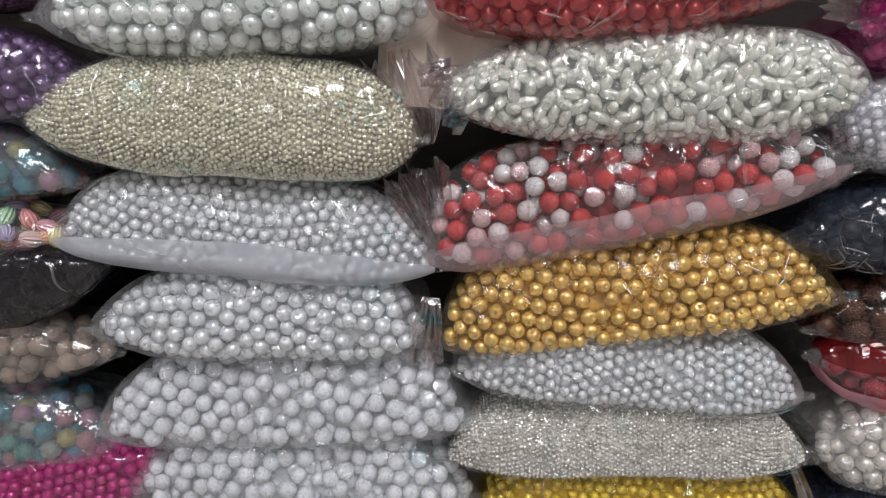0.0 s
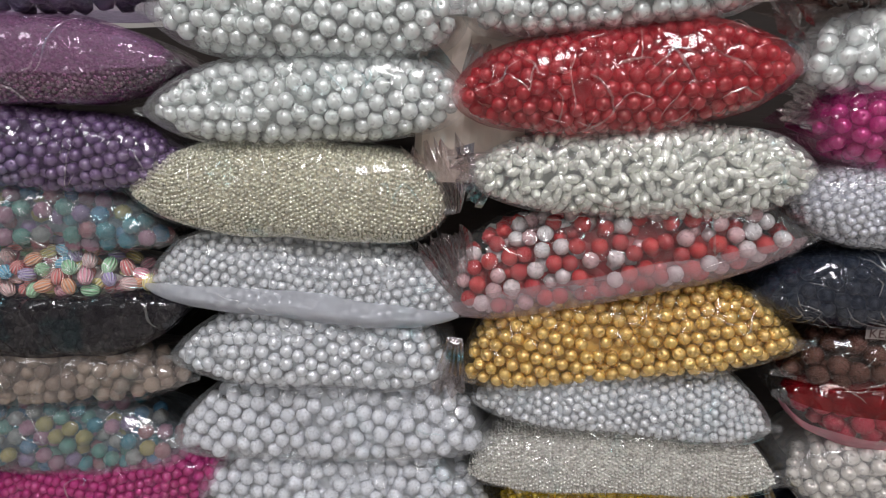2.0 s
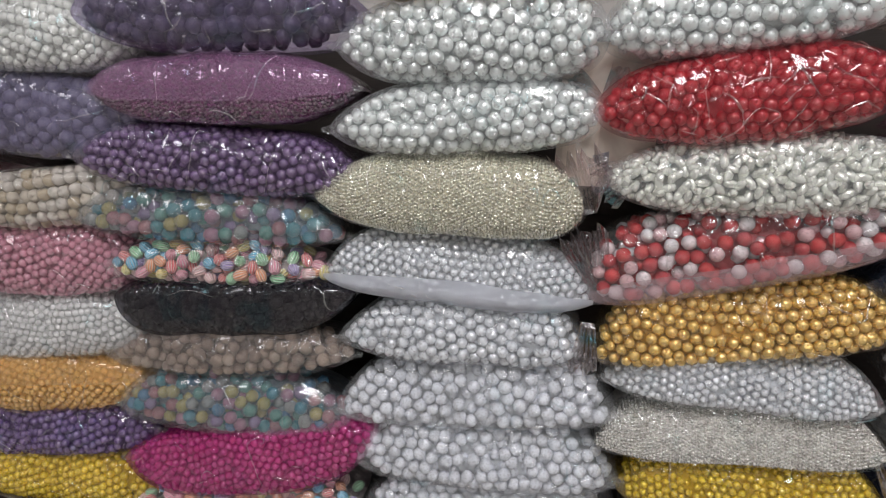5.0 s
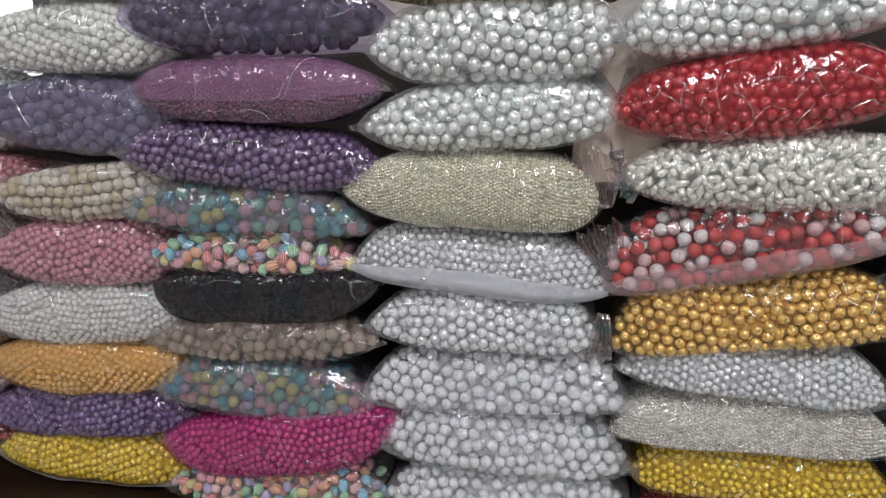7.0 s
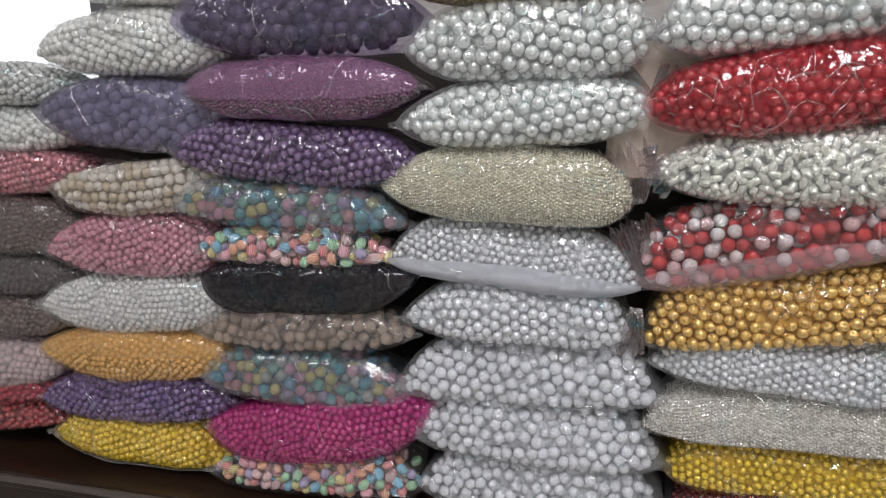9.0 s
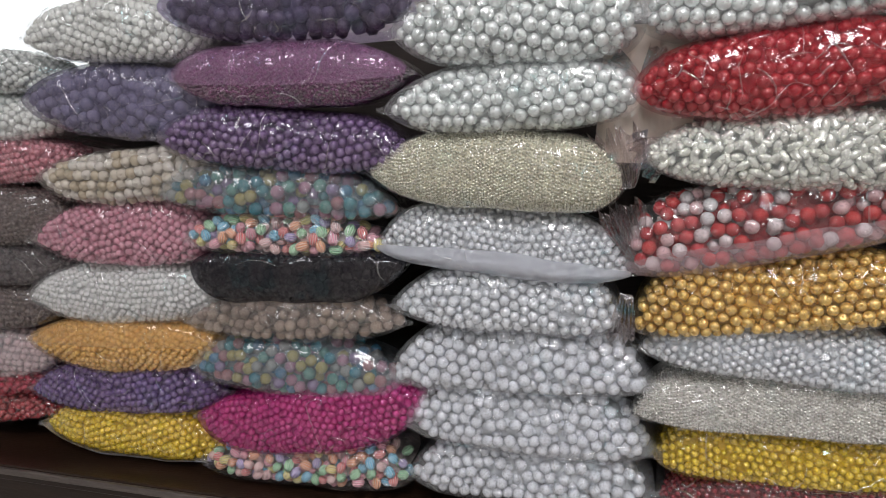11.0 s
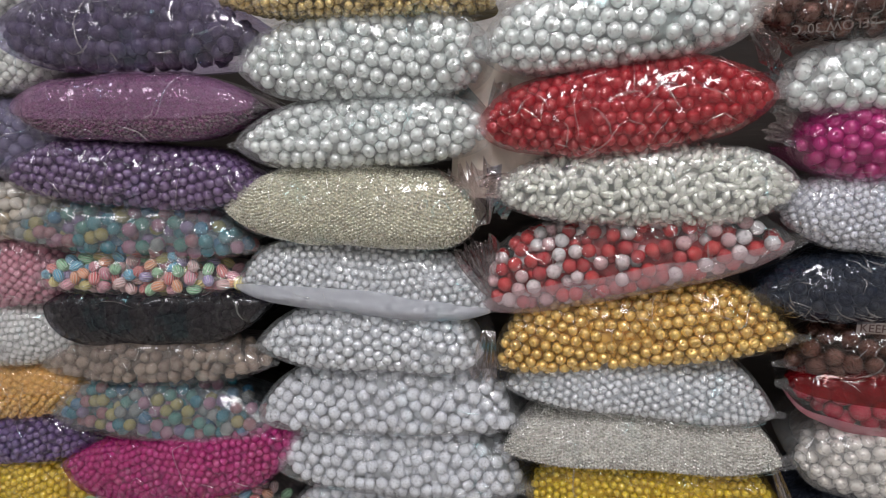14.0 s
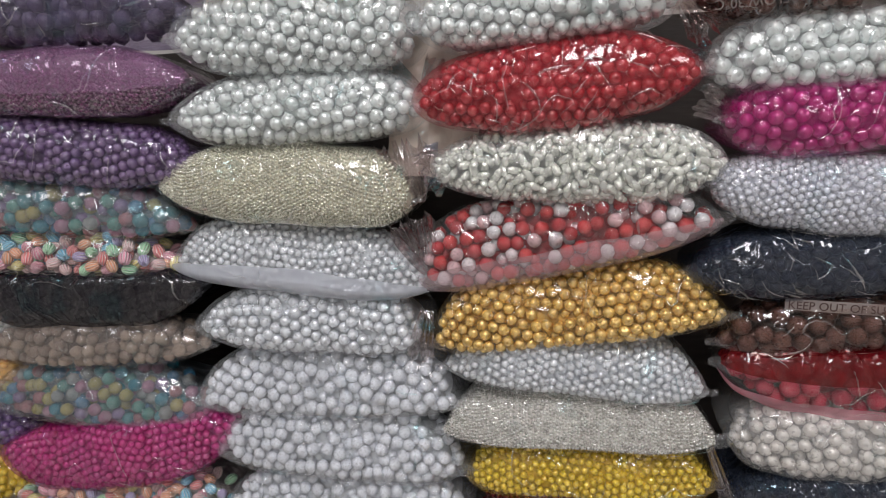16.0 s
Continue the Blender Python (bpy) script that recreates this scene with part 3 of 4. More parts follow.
BLACK = bead_material("black_flower_bead", [(0.004, 0.004, 0.005)], 0.5, "rough", metal=0.0, coat=0.0, rim=0.0)
BROWN = bead_material("brown_berry", [(0.13, 0.055, 0.04)], 0.3, "berry", metal=0.5, coat=0.5, rim=0.0)
RED_BERRY = bead_material("red_berry", [(0.42, 0.012, 0.045)], 0.3, "berry", metal=0.2)
TAUPE = bead_material("taupe_berry", [(0.30, 0.23, 0.18), (0.36, 0.28, 0.22), (0.24, 0.18, 0.145)], 0.35, "berry", metal=0.0, coat=0.2)
PASTEL = bead_material("pastel_berry", [(0.014, 0.188, 0.251), (0.335, 0.153, 0.223), (0.083, 0.251, 0.209), (0.335, 0.292, 0.091), (0.196, 0.133, 0.265), (0.320, 0.126, 0.139), (0.042, 0.167, 0.292), (0.251, 0.265, 0.251), (0.035, 0.209, 0.237)], 0.3, "berry", metal=0.0, coat=0.3)
STRIPED = bead_material("striped_pastel", [(0.85, 0.24, 0.24), (0.82, 0.72, 0.26), (0.36, 0.72, 0.42), (0.18, 0.55, 0.78), (0.85, 0.36, 0.46), (0.88, 0.40, 0.22), (0.48, 0.40, 0.72), (0.85, 0.55, 0.55)], 0.3, "stripe", metal=0.0, coat=0.3)
PINK = bead_material("pink_crystal", [(0.58, 0.25, 0.33)], 0.16, metal=0.15, coat=1.0, soft_glow=0.4)
PINK_PEARL = bead_material("pink_pearl", [(0.66, 0.24, 0.29)], 0.24, metal=0.38, coat=1.0, soft_glow=0.5)
ROSE = bead_material("pale_rose_bead", [(0.62, 0.42, 0.44)], 0.22, metal=0.1, clear=0.15)
CRYSTAL = bead_material("white_crystal", [(0.84, 0.85, 0.82)], 0.16, metal=0.15, coat=1.0, soft_glow=0.6)
CREAM = bead_material("cream_bead", [(0.80, 0.82, 0.77)], 0.25, metal=0.15, soft_glow=0.6)
BEIGE = bead_material("beige_bead", [(0.62, 0.56, 0.47), (0.68, 0.64, 0.58), (0.5, 0.42, 0.3), (0.64, 0.6, 0.55)], 0.3, metal=0.05, coat=0.3)
GREIGE = bead_material("grey_brown_bead", [(0.19, 0.145, 0.13)], 0.2)
CHARCOAL = bead_material("charcoal_bead", [(0.06, 0.055, 0.06)], 0.4, metal=0.0, coat=0.1, rim=0.0)

# most mass colours are darker than their beads, for the shade deeper in
FILLS = {}


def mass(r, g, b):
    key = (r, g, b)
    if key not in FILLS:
        FILLS[key] = fill_material("shaded_bead_mass", key)
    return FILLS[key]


# ---- the place ----
def setting(name, bm, mat, label):
    return tagged(part(name, bm, mat), label, name.split("_")[0], kind="structure")


SHELF = 0.842
setting("floor", box_bm(-3.2, 2.6, -3.2, 1.2, -0.1, 0.0), FLOOR, "plain pale grey shop floor")
setting("ceiling", box_bm(-3.2, 2.6, -3.2, 1.2, CEIL, CEIL + 0.1), CEILING, "white painted shop ceiling")
setting("wall_south", box_bm(-3.2, 2.6, -3.3, -3.2, 0, CEIL), WALL, "beige painted wall behind the camera")
setting("wall_east", box_bm(2.6, 2.7, -3.2, 1.2, 0, CEIL), WALL, "beige painted side wall")
setting("wall_west", box_bm(-3.3, -3.2, -3.2, 1.2, 0, CEIL), WALL, "beige painted side wall")
WX0, WX1, WZ0, WZ1, WY = -2.4, -0.80, 1.0, 2.0, 0.70
setting("wall_north", box_bm(WX1, 2.6, WY, WY + 0.1, 0, CEIL), WALL, "beige wall behind the stacked bags")
setting("wall_north_sill", box_bm(WX0, WX1, WY, WY + 0.1, 0, WZ0), WALL, "beige wall below a bright window")
setting("wall_north_head", box_bm(WX0, WX1, WY, WY + 0.1, WZ1, CEIL), WALL, "beige wall above a bright window")
setting("wall_north_end", box_bm(-3.2, WX0, WY, WY + 0.1, 0, CEIL), WALL, "beige wall beside a bright window")
win = tagged(new("window_1"), "bright shop window with a grey metal frame", "window", kind="structure")
for nm, b in (("window_frame", (WX0, WX0 + 0.05, WY + 0.02, WY + 0.07, WZ0, WZ1)), ("window_frame", (WX1 - 0.05, WX1, WY + 0.02, WY + 0.07, WZ0, WZ1)),
              ("window_frame", (WX0 + 0.05, WX1 - 0.05, WY + 0.02, WY + 0.07, WZ1 - 0.05, WZ1)), ("window_frame", (WX0 + 0.05, WX1 - 0.05, WY + 0.02, WY + 0.07, WZ0, WZ0 + 0.05))):
    part(nm, box_bm(*b, 0.004), FRAME, win)
tagged(part("backdrop", box_bm(-3.4, -0.6, 1.6, 1.62, 0.3, 2.9), DAYLIGHT), "bright overexposed daylight outside the window", "backdrop", kind="structure")

shelf = tagged(new("shelf"), "dark brown varnished wooden shelf with a worn front edge", "shelf")
shelf.matrix_basis = pose(-0.2, 0.438, SHELF, 0, 0, -3.6)
part("board", box_bm(-1.75, 1.1, 0.0, 0.40, -0.024, 0.0, 0.002), WOOD, shelf)
part("edge_trim", box_bm(-1.75, 1.1, -0.006, -0.0005, -0.012, -0.002, 0.0015), TRIM, shelf, "worn greyish edge trim")
part("apron", box_bm(-1.75, 1.1, 0.012, 0.034, -0.16, -0.0265, 0.002), WOOD, shelf)
# added dark sheet behind the bags, in place of shade in the gaps
part("gap_shade_sheet", box_bm(-1.67, 1.02, 0.205, 0.22, 0.0005, 0.572), GAPSHADE, shelf)
for px in (-1.70, 1.02):
    part("side_panel", box_bm(px, px + 0.03, 0.036, 0.38, -SHELF, -0.0265, 0.002), WOOD, shelf)

for lx, ly, lw, sx, sy in LAMPS:
    lamp = tagged(new("ceiling_lamp"), "white panel ceiling lamp, switched on", "lamp", "ceiling lamps")
    lamp.location = (lx, ly, CEIL)
    part("housing", box_bm(-sx / 2 - 0.03, sx / 2 + 0.03, -sy / 2 - 0.03, sy / 2 + 0.03, -0.05, 0.0, 0.006), LAMPBODY, lamp)
    part("diffuser", box_bm(-sx / 2, sx / 2, -sy / 2, sy / 2, -0.066, -0.0505, 0.004), LAMPGLOW, lamp)

# ---- films of some bags ----
FROST = film_material("frosted_film", 0.5, wrinkle=0.6, milk=(0.6, 0.63, 0.7))
BEIGEHAZE = film_material("beige_hazy_film", 0.16, milk=(0.5, 0.46, 0.4))
PINKHAZE = film_material("pink_hazy_film", 0.14, milk=(0.6, 0.36, 0.42))
PINKFROST = film_material("pinkish_frosted_film", 0.32, wrinkle=0.6, milk=(0.6, 0.42, 0.45))
CREASED = film_material("creased_film", 0.26, (1, 0.9, 0.9), 1.0, (0.5, 0.03, 0.05), 0.14)
BROWNISH = film_material("brownish_film", 0.03, (0.88, 0.8, 0.77), milk=(0.2, 0.12, 0.1), cap=0.08)
NAVYFILM = film_material("navy_film", 0.45, (0.7, 0.75, 0.85), milk=(0.035, 0.045, 0.07), cap=0.1)
REDFILM = film_material("red_film", 0.55, (0.55, 0.07, 0.08), milk=(0.16, 0.006, 0.01), cap=0.08)
PINKFILM = film_material("pink_film", 0.6, (1, 0.7, 0.75), milk=(0.7, 0.3, 0.36))
VIOLETFILM = film_material("violet_film", 0.16, (0.85, 0.8, 0.95), milk=(0.3, 0.26, 0.4))
PLUMFILM = film_material("plum_film", 0.32, (0.95, 0.8, 0.92), milk=(0.36, 0.2, 0.35))
BLACKFILM = film_material("black_film", 0.35, (0.5, 0.5, 0.55), milk=(0.03, 0.026, 0.036))
MILKTAUPE = film_material("taupe_film", 0.18, milk=(0.3, 0.25, 0.22))
MAGFILM = film_material("magenta_film", 0.25, (1, 0.85, 0.95), milk=(0.5, 0.03, 0.22))
MILKORANGE = film_material("orange_film", 0.3, milk=(0.8, 0.47, 0.17))
ORANGEFILM = film_material("orange_clear_film", 0.18, milk=(0.75, 0.42, 0.12))
PURPLEFILM = film_material("purple_film", 0.16, milk=(0.17, 0.11, 0.23))
YELLOWFILM = film_material("yellow_film", 0.14, milk=(0.75, 0.5, 0.04))
GOLDFILM = film_material("gold_film", 0.05, milk=(0.7, 0.46, 0.14))
HAZYLILAC = film_material("lilac_film", 0.35, milk=(0.24, 0.22, 0.34))
# part of this milkiness is window glare put into the film
HAZYDARK = film_material("dark_hazy_film", 0.25, milk=(0.28, 0.24, 0.24))

# ---- bags ----

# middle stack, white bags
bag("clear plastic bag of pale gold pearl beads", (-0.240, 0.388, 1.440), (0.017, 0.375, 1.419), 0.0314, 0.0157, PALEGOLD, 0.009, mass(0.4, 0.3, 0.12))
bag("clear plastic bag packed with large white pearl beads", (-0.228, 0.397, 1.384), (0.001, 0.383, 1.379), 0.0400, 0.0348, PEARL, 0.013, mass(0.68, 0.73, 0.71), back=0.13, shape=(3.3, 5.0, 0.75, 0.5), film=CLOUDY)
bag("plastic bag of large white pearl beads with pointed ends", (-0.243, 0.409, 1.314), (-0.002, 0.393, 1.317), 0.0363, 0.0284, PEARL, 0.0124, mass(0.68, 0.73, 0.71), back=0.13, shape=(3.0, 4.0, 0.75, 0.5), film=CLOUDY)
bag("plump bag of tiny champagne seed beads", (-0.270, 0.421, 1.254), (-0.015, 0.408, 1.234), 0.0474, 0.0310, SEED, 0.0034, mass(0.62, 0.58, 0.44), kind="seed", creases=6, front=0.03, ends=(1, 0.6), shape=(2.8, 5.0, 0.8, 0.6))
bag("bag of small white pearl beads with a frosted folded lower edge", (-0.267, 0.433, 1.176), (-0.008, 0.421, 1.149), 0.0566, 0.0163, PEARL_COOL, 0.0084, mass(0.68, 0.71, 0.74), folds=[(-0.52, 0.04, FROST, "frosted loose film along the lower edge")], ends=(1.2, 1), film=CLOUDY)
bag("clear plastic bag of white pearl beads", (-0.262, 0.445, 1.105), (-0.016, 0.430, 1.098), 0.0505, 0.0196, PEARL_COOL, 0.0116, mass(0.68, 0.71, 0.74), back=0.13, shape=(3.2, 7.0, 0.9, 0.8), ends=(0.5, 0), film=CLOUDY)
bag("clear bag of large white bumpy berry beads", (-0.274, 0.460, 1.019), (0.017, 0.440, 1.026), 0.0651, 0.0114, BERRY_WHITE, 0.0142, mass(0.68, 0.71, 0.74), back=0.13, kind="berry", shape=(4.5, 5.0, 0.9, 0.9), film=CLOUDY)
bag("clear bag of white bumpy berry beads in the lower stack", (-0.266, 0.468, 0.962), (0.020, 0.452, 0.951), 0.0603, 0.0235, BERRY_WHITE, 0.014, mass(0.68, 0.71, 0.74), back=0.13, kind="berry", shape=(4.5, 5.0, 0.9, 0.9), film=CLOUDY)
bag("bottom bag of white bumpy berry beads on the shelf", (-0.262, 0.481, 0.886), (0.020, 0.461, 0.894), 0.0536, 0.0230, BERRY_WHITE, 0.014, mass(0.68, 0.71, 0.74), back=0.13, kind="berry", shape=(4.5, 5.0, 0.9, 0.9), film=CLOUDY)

# stack of red, gold and cream bags
bag("clear plastic bag packed with white pearl beads, tilted", (-0.003, 0.383, 1.378), (0.209, 0.367, 1.394), 0.0410, 0.0268, PEARL, 0.0126, mass(0.68, 0.73, 0.71), back=0.13, shape=(3.6, 5.0, 0.5, 0.5), film=CLOUDY)
bag("shiny creased plastic bag of red pearl beads", (-0.009, 0.393, 1.318), (0.225, 0.376, 1.331), 0.0390, 0.0344, RED, 0.0108, mass(0.4, 0.012, 0.025), back=0.13, film=CREASED, creases=30, front=0.03, shape=(2.6, 3.0, 0.55, 0.65))
bag("clear bag of ivory teardrop pearl beads", (0.002, 0.402, 1.261), (0.247, 0.387, 1.257), 0.0372, 0.0310, TEAR, 0.0135, mass(0.7, 0.72, 0.63), back=0.13, kind="tear", shape=(2.8, 4.0, 0.6, 0.6), film=CLOUDY)
bag("bag of red and white bumpy beads with a loose lower fold", (-0.014, 0.419, 1.161), (0.247, 0.395, 1.211), 0.0560, 0.0201, RED_WHITE, 0.0136, mass(0.34, 0.01, 0.02), back=0.13, kind="berry", folds=[(-0.5, 0.02, PINKFROST, "loose pinkish film fold")], ends=(1, 1.6), shape=(7.0, 3.3, 0.6, 0.8))
bag("clear bag of round gold pearl beads", (-0.008, 0.430, 1.092), (0.261, 0.408, 1.124), 0.0618, 0.0137, GOLD, 0.011, mass(0.76, 0.48, 0.12), back=0.13, shape=(5.0, 4.0, 0.7, 0.95), film=GOLDFILM)
bag("clear bag of small white pearl beads", (0.001, 0.434, 1.069), (0.247, 0.421, 1.048), 0.0458, 0.0159, PEARL_COOL, 0.0078, mass(0.68, 0.71, 0.74), shape=(4.0, 5.0, 0.9, 0.95), film=CLOUDY)
bag("bag of tiny silvery seed beads", (-0.007, 0.446, 0.994), (0.260, 0.429, 0.995), 0.0556, 0.0090, SEED_WHITE, 0.0034, mass(0.62, 0.6, 0.55), kind="seed", creases=12, ends=(1, 1.4), shape=(4.5, 5.0, 0.95, 0.95))
bag("clear bag of bright yellow gold pearl beads", (0.018, 0.453, 0.944), (0.261, 0.437, 0.946), 0.0456, 0.0179, YELLOW, 0.0082, mass(0.62, 0.42, 0.02), shape=(6, 5, 0.8, 0.9), film=YELLOWFILM)
bag("bottom bag of dark red pearl beads on the shelf", (0.022, 0.461, 0.894), (0.249, 0.442, 0.923), 0.0290, 0.0250, CRIMSON, 0.0075, mass(0.16, 0.01, 0.02))

# stack past the red bags
brown_top = bag("dark brown printed bag of bumpy beads", (0.208, 0.375, 1.393), (0.367, 0.366, 1.386), 0.0271, 0.0224, BROWN, 0.0165, mass(0.05, 0.025, 0.02), kind="knobbly", film=BROWNISH)
bag("clear plastic bag of large white pearl beads", (0.228, 0.386, 1.331), (0.399, 0.375, 1.333), 0.0403, 0.0208, PEARL, 0.0138, mass(0.68, 0.73, 0.71), back=0.13, shape=(4.0, 3.0, 0.5, 0.6), film=CLOUDY)
bag("clear bag of magenta pearl beads", (0.244, 0.391, 1.292), (0.410, 0.380, 1.294), 0.0283, 0.0320, MAGENTA, 0.0118, mass(0.34, 0.01, 0.16), film=MAGFILM, back=0.13, shape=(4.0, 3.0, 0.5, 0.6))
bag("bag of small lavender white pearl beads in rows", (0.236, 0.401, 1.238), (0.422, 0.392, 1.221), 0.0344, 0.0333, LAVENDER, 0.0066, mass(0.48, 0.5, 0.6), film=HAZY)
bag("bag of dark navy beads in wrinkled film", (0.225, 0.414, 1.161), (0.419, 0.401, 1.167), 0.0367, 0.0250, NAVY, 0.0115, mass(0.012, 0.016, 0.03), film=NAVYFILM, creases=30, ends=(1.6, 1))
brown_low = bag("printed bag of brown bumpy berry beads", (0.251, 0.423, 1.096), (0.436, 0.408, 1.117), 0.0403, 0.0183, BROWN, 0.0172, mass(0.05, 0.025, 0.02), back=0.13, film=BROWNISH, kind="berry")
bag("red film bag of red bumpy beads with a pink fold", (0.257, 0.426, 1.075), (0.446, 0.417, 1.058), 0.0300, 0.0382, RED_BERRY, 0.0168, mass(0.3, 0.01, 0.02), back=0.13, kind="berry", folds=[(-0.02, 0.55, REDFILM, "bright red loose film"), (-0.55, -0.2, PINKFILM, "pink hazy film fold")], ends=(1.5, 1))
bag("hazy bag of ivory pearl beads", (0.269, 0.438, 0.997), (0.461, 0.426, 0.996), 0.0429, 0.0362, PEARL_IVORY, 0.0128, mass(0.5, 0.47, 0.43), back=0.13, film=HAZY, shape=(5, 3, 0.8, 0.8))
bag("bag of small black beads on the shelf", (0.275, 0.448, 0.933), (0.471, 0.435, 0.936), 0.0309, 0.0431, NAVY, 0.0085, mass(0.01, 0.01, 0.012), film=NAVYFILM)

# stack of purple and pastel bags
bag("dark purple bag of bumpy berry beads in creased film", (-0.479, 0.406, 1.429), (-0.204, 0.391, 1.408), 0.0415, 0.0313, PURPLE_DARK, 0.016, mass(0.07, 0.05, 0.11), back=0.13, kind="knobbly", film=VIOLETFILM)
bag("bag of tiny plum seed beads with a hazy film fold", (-0.480, 0.417, 1.360), (-0.216, 0.402, 1.348), 0.0325, 0.0316, PURPLE_SEED, 0.004, mass(0.16, 0.04, 0.13), kind="seed", folds=[(-0.08, 0.5, PLUMFILM, "hazy plum film fold")], ends=(1.8, 1))
bag("bag of dark purple pearl beads", (-0.517, 0.429, 1.299), (-0.220, 0.415, 1.272), 0.0391, 0.0285, PURPLE, 0.0102, mass(0.06, 0.035, 0.09), ends=(1.3, 1), film=PURPLEFILM)
bag("hazy bag of pastel bumpy beads", (-0.530, 0.441, 1.235), (-0.242, 0.426, 1.213), 0.0405, 0.0181, PASTEL, 0.0155, mass(0.16, 0.2, 0.22), kind="knobbly", folds=[(-0.1, 0.5, MILKY, "milky film fold")], ends=(1.6, 1.2))
bag("bag of striped pastel oval beads", (-0.515, 0.448, 1.182), (-0.256, 0.433, 1.175), 0.0351, 0.0161, STRIPED, 0.0142, mass(0.4, 0.35, 0.33), back=0.13, kind="oval")
bag("black bag of dark flower shaped beads", (-0.506, 0.453, 1.148), (-0.238, 0.435, 1.156), 0.0178, 0.0446, BLACK, 0.012, mass(0.015, 0.015, 0.018), film=BLACKFILM, creases=5, shape=(8, 3.5, 0.7, 0.8), ends=(0, 1))
bag("bag of taupe bumpy beads under hazy film", (-0.534, 0.467, 1.075), (-0.246, 0.447, 1.085), 0.0353, 0.0225, TAUPE, 0.0142, mass(0.13, 0.1, 0.085), back=0.13, kind="knobbly", folds=[(-0.08, 0.5, MILKTAUPE, "hazy taupe film fold")], ends=(1.2, 1))
bag("hazy bag of mixed pastel bumpy beads", (-0.540, 0.478, 1.011), (-0.258, 0.460, 1.009), 0.0513, 0.0242, PASTEL, 0.0155, mass(0.16, 0.2, 0.22), back=0.13, kind="knobbly", folds=[(-0.22, 0.5, MILKY, "milky film fold")], ends=(1.2, 1.2))
bag("bag of small magenta pearl beads", (-0.556, 0.492, 0.935), (-0.230, 0.460, 0.997), 0.0257, 0.0619, MAGENTA, 0.0095, mass(0.3, 0.008, 0.14), film=MAGFILM, ends=(1, 1.5), shape=(4.5, 4.0, 0.95, 0.9))
bag("bottom bag of mixed striped pastel oval beads", (-0.570, 0.504, 0.864), (-0.255, 0.481, 0.881), 0.0458, 0.0208, STRIPED, 0.0146, mass(0.4, 0.35, 0.33), back=0.13, kind="oval", shape=(3.2, 7, 0.9, 0.7))

# stack of white, lilac, pink and orange bags
bag("hazy bag of milky white beads up the stack", (-0.648, 0.424, 1.492), (-0.409, 0.413, 1.469), 0.0338, 0.0268, CREAM, 0.01, mass(0.66, 0.66, 0.62), film=HAZY, shape=(2.5, 3.3, 0.85, 0.72))
bag("bag of milky white beads with a ragged end", (-0.691, 0.439, 1.417), (-0.423, 0.425, 1.400), 0.0474, 0.0262, CREAM, 0.01, mass(0.66, 0.66, 0.62), film=HAZY, shape=(2.5, 3.3, 0.85, 0.72))
bag("bag of dull lilac bumpy beads", (-0.714, 0.452, 1.351), (-0.435, 0.436, 1.334), 0.0422, 0.0429, LILAC, 0.0155, mass(0.1, 0.09, 0.15), kind="knobbly", film=HAZYLILAC, shape=(2.5, 3.3, 0.85, 0.72))
bag("bag of mixed beige round beads", (-0.725, 0.468, 1.257), (-0.448, 0.447, 1.272), 0.0236, 0.0427, BEIGE, 0.0138, mass(0.4, 0.36, 0.3), back=0.13, shape=(2.8, 3.3, 0.75, 0.72), film=BEIGEHAZE)
bag("bag of sparkling pink crystal beads", (-0.765, 0.483, 1.177), (-0.465, 0.463, 1.183), 0.0472, 0.0376, PINK, 0.0095, mass(0.48, 0.2, 0.27), film=PINKHAZE, ends=(2, 1), shape=(2.5, 3.3, 0.85, 0.72))
bag("bag of white crystal beads", (-0.803, 0.499, 1.095), (-0.479, 0.476, 1.110), 0.0452, 0.0400, CRYSTAL, 0.0085, mass(0.7, 0.7, 0.67), ends=(2, 1), shape=(2.5, 3.3, 0.85, 0.72), film=HAZY)
bag("bag of orange gold pearl beads", (-0.831, 0.512, 1.026), (-0.497, 0.489, 1.038), 0.0381, 0.0430, ORANGE, 0.0092, mass(0.66, 0.38, 0.1), folds=[(0.0, 0.5, MILKORANGE, "hazy film fold")], shape=(2.5, 3.3, 0.85, 0.72), film=ORANGEFILM)
bag("bag of violet pearl beads", (-0.860, 0.528, 0.944), (-0.511, 0.502, 0.966), 0.0501, 0.0350, VIOLET, 0.0105, mass(0.07, 0.035, 0.13), shape=(2.5, 3.3, 0.85, 0.72), film=PURPLEFILM)
bag("bottom bag of yellow gold pearl beads", (-0.856, 0.537, 0.884), (-0.529, 0.517, 0.878), 0.0540, 0.0295, YELLOW, 0.0105, mass(0.62, 0.42, 0.02), folds=[(-0.55, -0.22, FROST, "frosted lower film")], ends=(1.4, 1), shape=(2.5, 3.3, 0.85, 0.72), film=YELLOWFILM)

# farthest stack, its extra film haze standing in for glare from the window
bag("crumpled bag of cream beads", (-0.948, 0.480, 1.392), (-0.645, 0.463, 1.377), 0.0333, 0.0207, CREAM, 0.009, mass(0.66, 0.66, 0.62), film=MILKY, creases=5)
bag("hazy bag of milky white beads", (-0.974, 0.491, 1.337), (-0.666, 0.472, 1.327), 0.0342, 0.0273, CREAM, 0.01, mass(0.66, 0.66, 0.62), film=HAZY, creases=5)
bag("bag of pink pearl beads", (-1.000, 0.501, 1.282), (-0.656, 0.479, 1.281), 0.0292, 0.0324, PINK_PEARL, 0.009, mass(0.4, 0.15, 0.19), creases=5, film=PINKHAZE)
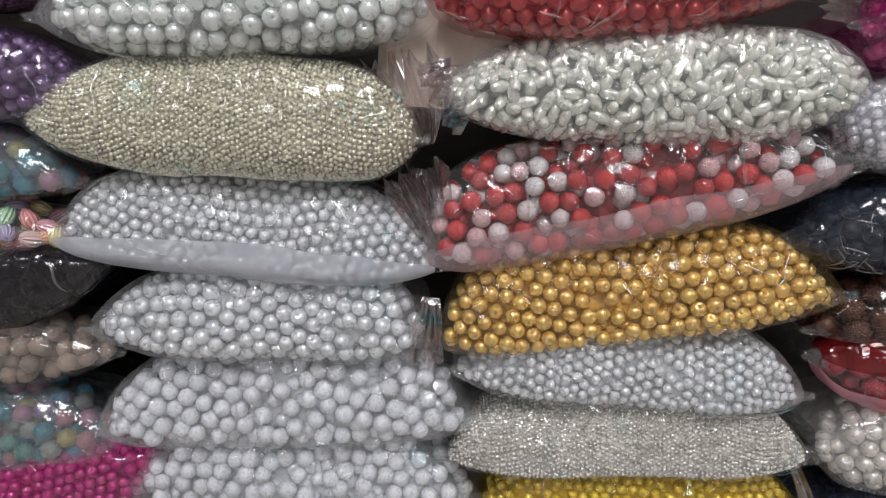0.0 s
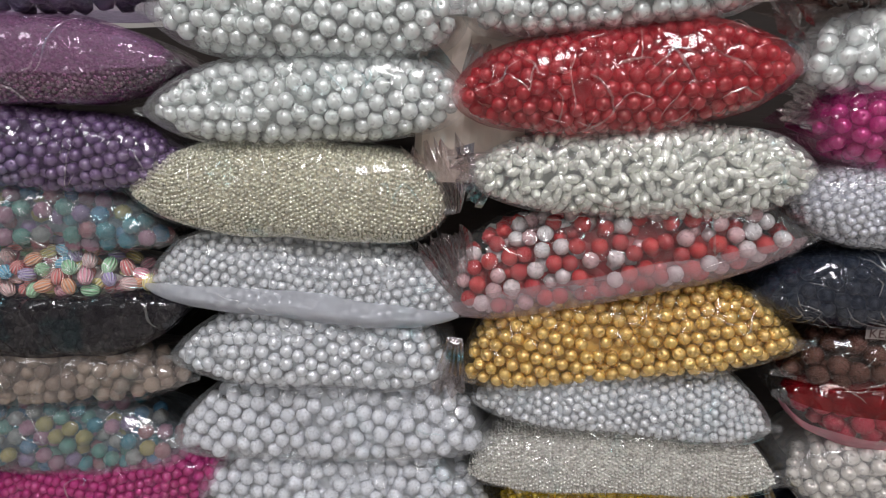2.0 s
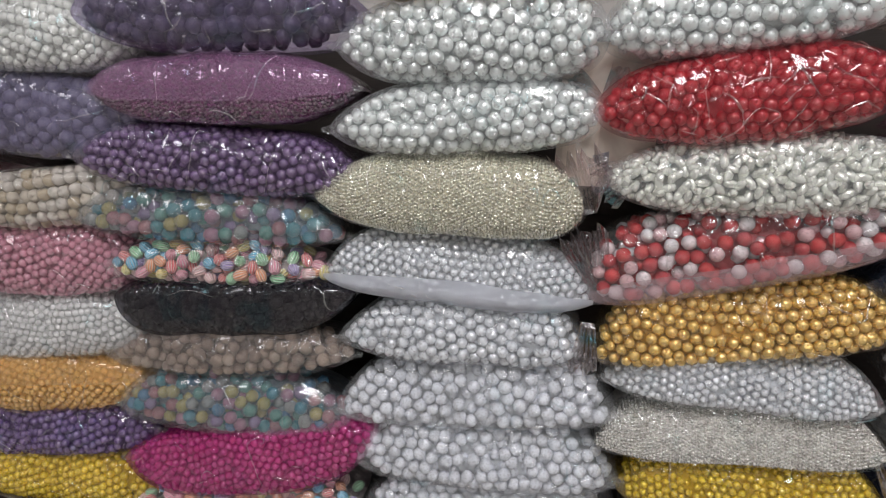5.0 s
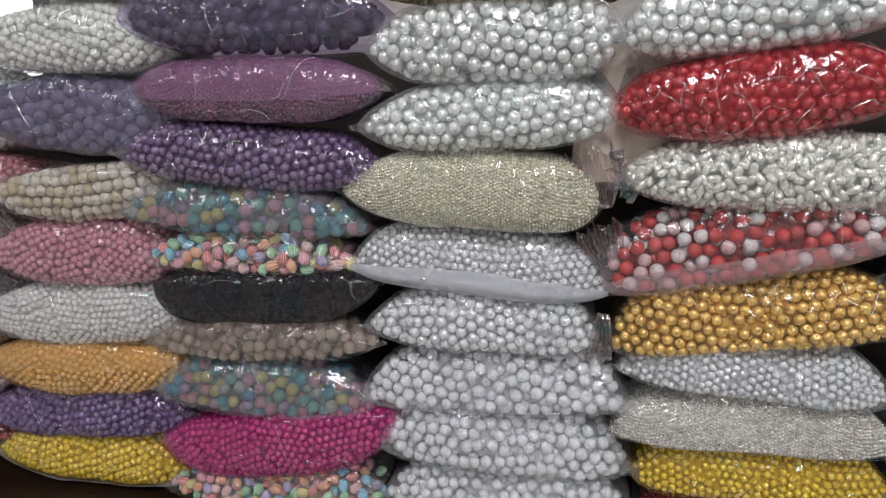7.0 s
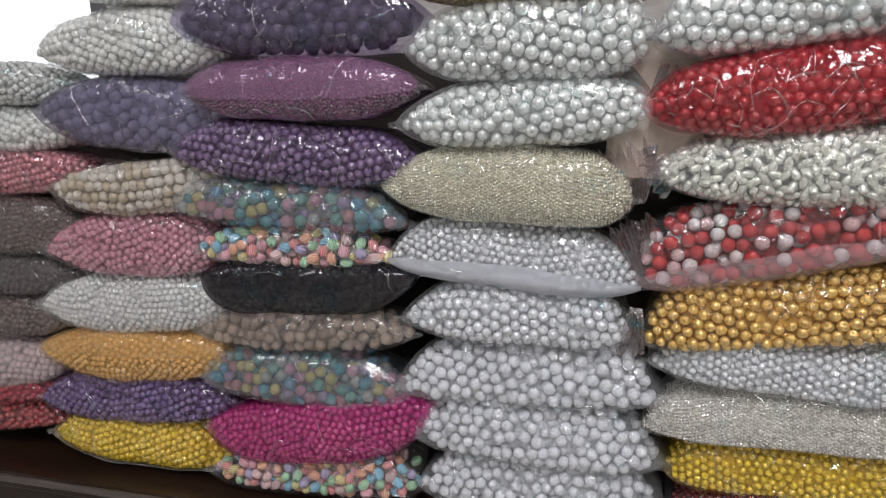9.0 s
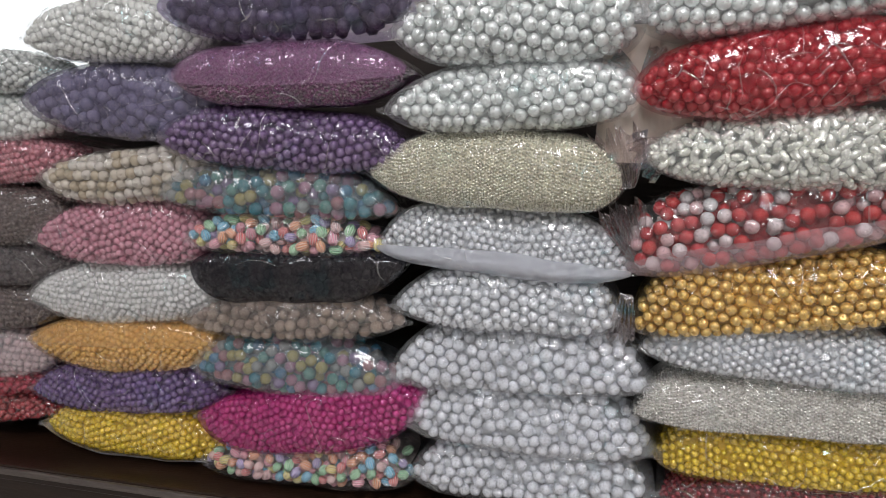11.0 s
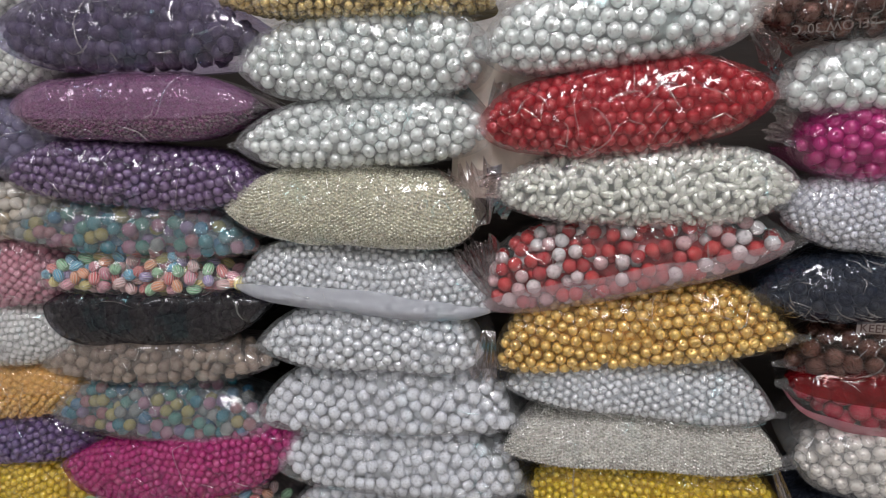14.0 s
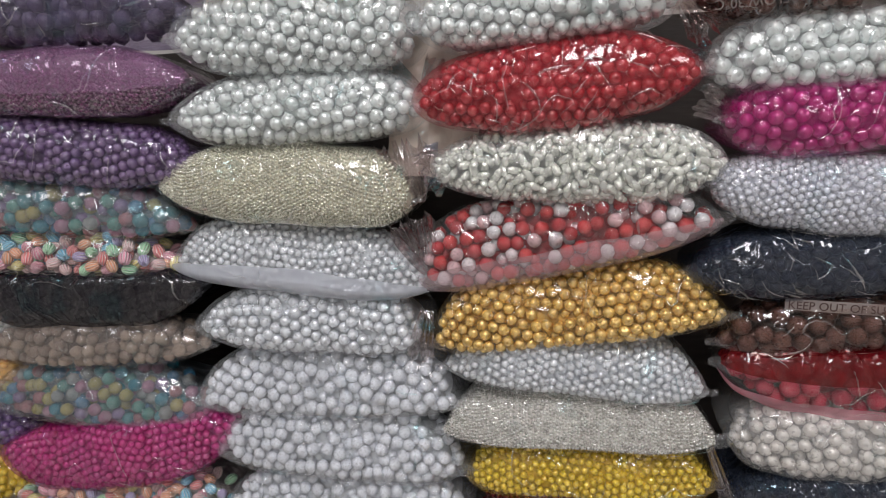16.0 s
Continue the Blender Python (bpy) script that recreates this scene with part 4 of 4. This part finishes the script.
bag("bag of small grey brown beads in rows", (-1.033, 0.515, 1.211), (-0.703, 0.495, 1.206), 0.0447, 0.0437, GREIGE, 0.0072, mass(0.18, 0.14, 0.13), creases=5, film=HAZYDARK)
bag("bag of charcoal beads in dull film", (-1.071, 0.531, 1.131), (-0.729, 0.507, 1.138), 0.0327, 0.0325, CHARCOAL, 0.009, mass(0.06, 0.055, 0.06), film=HAZYDARK, creases=5)
bag("bag of grey brown beads with loose film", (-1.105, 0.545, 1.058), (-0.758, 0.519, 1.077), 0.0365, 0.0365, GREIGE, 0.0085, mass(0.14, 0.11, 0.11), film=HAZYDARK, creases=5)
bag("bag of pale rose beads", (-1.141, 0.560, 0.981), (-0.798, 0.535, 0.999), 0.0440, 0.0425, ROSE, 0.0115, mass(0.4, 0.26, 0.28), film=HAZY, creases=5)
bag("flat bag of red bumpy beads", (-1.169, 0.571, 0.921), (-0.825, 0.544, 0.951), 0.0222, 0.0243, RED_BERRY, 0.01, mass(0.3, 0.01, 0.02), kind="knobbly", creases=5)
bag("bottom bag of red pearl beads on the shelf", (-1.198, 0.583, 0.860), (-0.825, 0.553, 0.900), 0.0410, 0.0162, RED, 0.0105, mass(0.25, 0.01, 0.02), creases=5)

# ---- print on two bags ----
INK = plain_material("pale_print", [(0.3, (0.24, 0.2, 0.19)), (0.7, (0.32, 0.28, 0.26))], 40.0, 0.5, 0.1)
INKDULL = plain_material("faded_print", [(0.3, (0.13, 0.1, 0.09)), (0.7, (0.18, 0.14, 0.13))], 40.0, 0.5, 0.1)
INKDARK = plain_material("dark_print", [(0.3, (0.06, 0.03, 0.026)), (0.7, (0.09, 0.05, 0.04))], 40.0, 0.5, 0.1)


def printed(parent, words, size, m, mat):
    d = bpy.data.curves.new("lettering", "FONT")
    d.body, d.size, d.extrude = words, size, 0.0001
    d.materials.append(mat)
    ob = new("lettering", d)
    ob.parent = parent
    ob.matrix_basis = m
    return ob


def print_band(parent, x, y, z, w, h, turn, mat):
    ob = part("print_band", box_bm(-0.002, w, -0.0002, 0.0001, -0.0012, h, 0.0), mat, parent, "pale printed band")
    ob.matrix_basis = pose(x, y, z, 0, turn, 0)
    return ob


print_band(brown_low, -0.036, -0.0214, 0.0300, 0.112, 0.0085, 10, INK)
printed(brown_low, "KEEP OUT OF SU", 0.0098, pose(-0.036, -0.0222, 0.0302, 90, 10, 0), INKDARK)
printed(brown_top, "BELOW 30\u00b0C", 0.0098, pose(-0.004, -0.0225, -0.0105, 90, 176, 0), INKDULL)

# ---- loose film between the stacks ----
crumpled_sheet(0.004, 0.418, 1.315, 0.085, 0.125, (0, 6, -8), 1, "pale beige satin film folded behind two bags", BEIGEFILM)
crumpled_sheet(0.006, 0.422, 1.266, 0.034, 0.036, (0, -14, 10), 9, "bluish shiny film folded behind two bags", BLUEFILM)
film_fan(-0.012, 0.412, 1.230, 102, 0.055, 0.012, 0.05, 9, 2, "pleated shiny film end of the champagne bag")
film_fan(0.022, 0.405, 1.272, 212, 0.032, 0.012, 0.045, 8, 3, "pleated shiny film end of the teardrop bag")
film_fan(-0.004, 0.412, 1.165, 108, 0.055, 0.014, 0.045, 9, 4, "pleated clear film end above a white bag")
film_fan(0.000, 0.402, 1.325, 60, 0.034, 0.010, 0.026, 6, 5, "pleated film end of the red bag")
film_fan(-0.004, 0.404, 1.330, 138, 0.032, 0.006, 0.018, 4, 6, "small pleated film end of a white bag")
film_fan(-0.012, 0.428, 1.125, 262, 0.05, 0.012, 0.03, 5, 7, "crumpled clear film end beside the gold bag")
film_fan(0.215, 0.398, 1.388, 300, 0.036, 0.014, 0.034, 7, 8, "crumpled clear film end under a printed bag")
film_fan(0.240, 0.394, 1.332, 152, 0.028, 0.010, 0.032, 7, 9, "pleated film end beside the red bag")
film_fan(0.254, 0.398, 1.296, 158, 0.032, 0.010, 0.032, 6, 10, "pleated film end of the magenta bag")
film_fan(0.250, 0.436, 0.995, 287, 0.075, 0.006, 0.014, 3, 11, "dark crumpled film end beside the yellow bag")
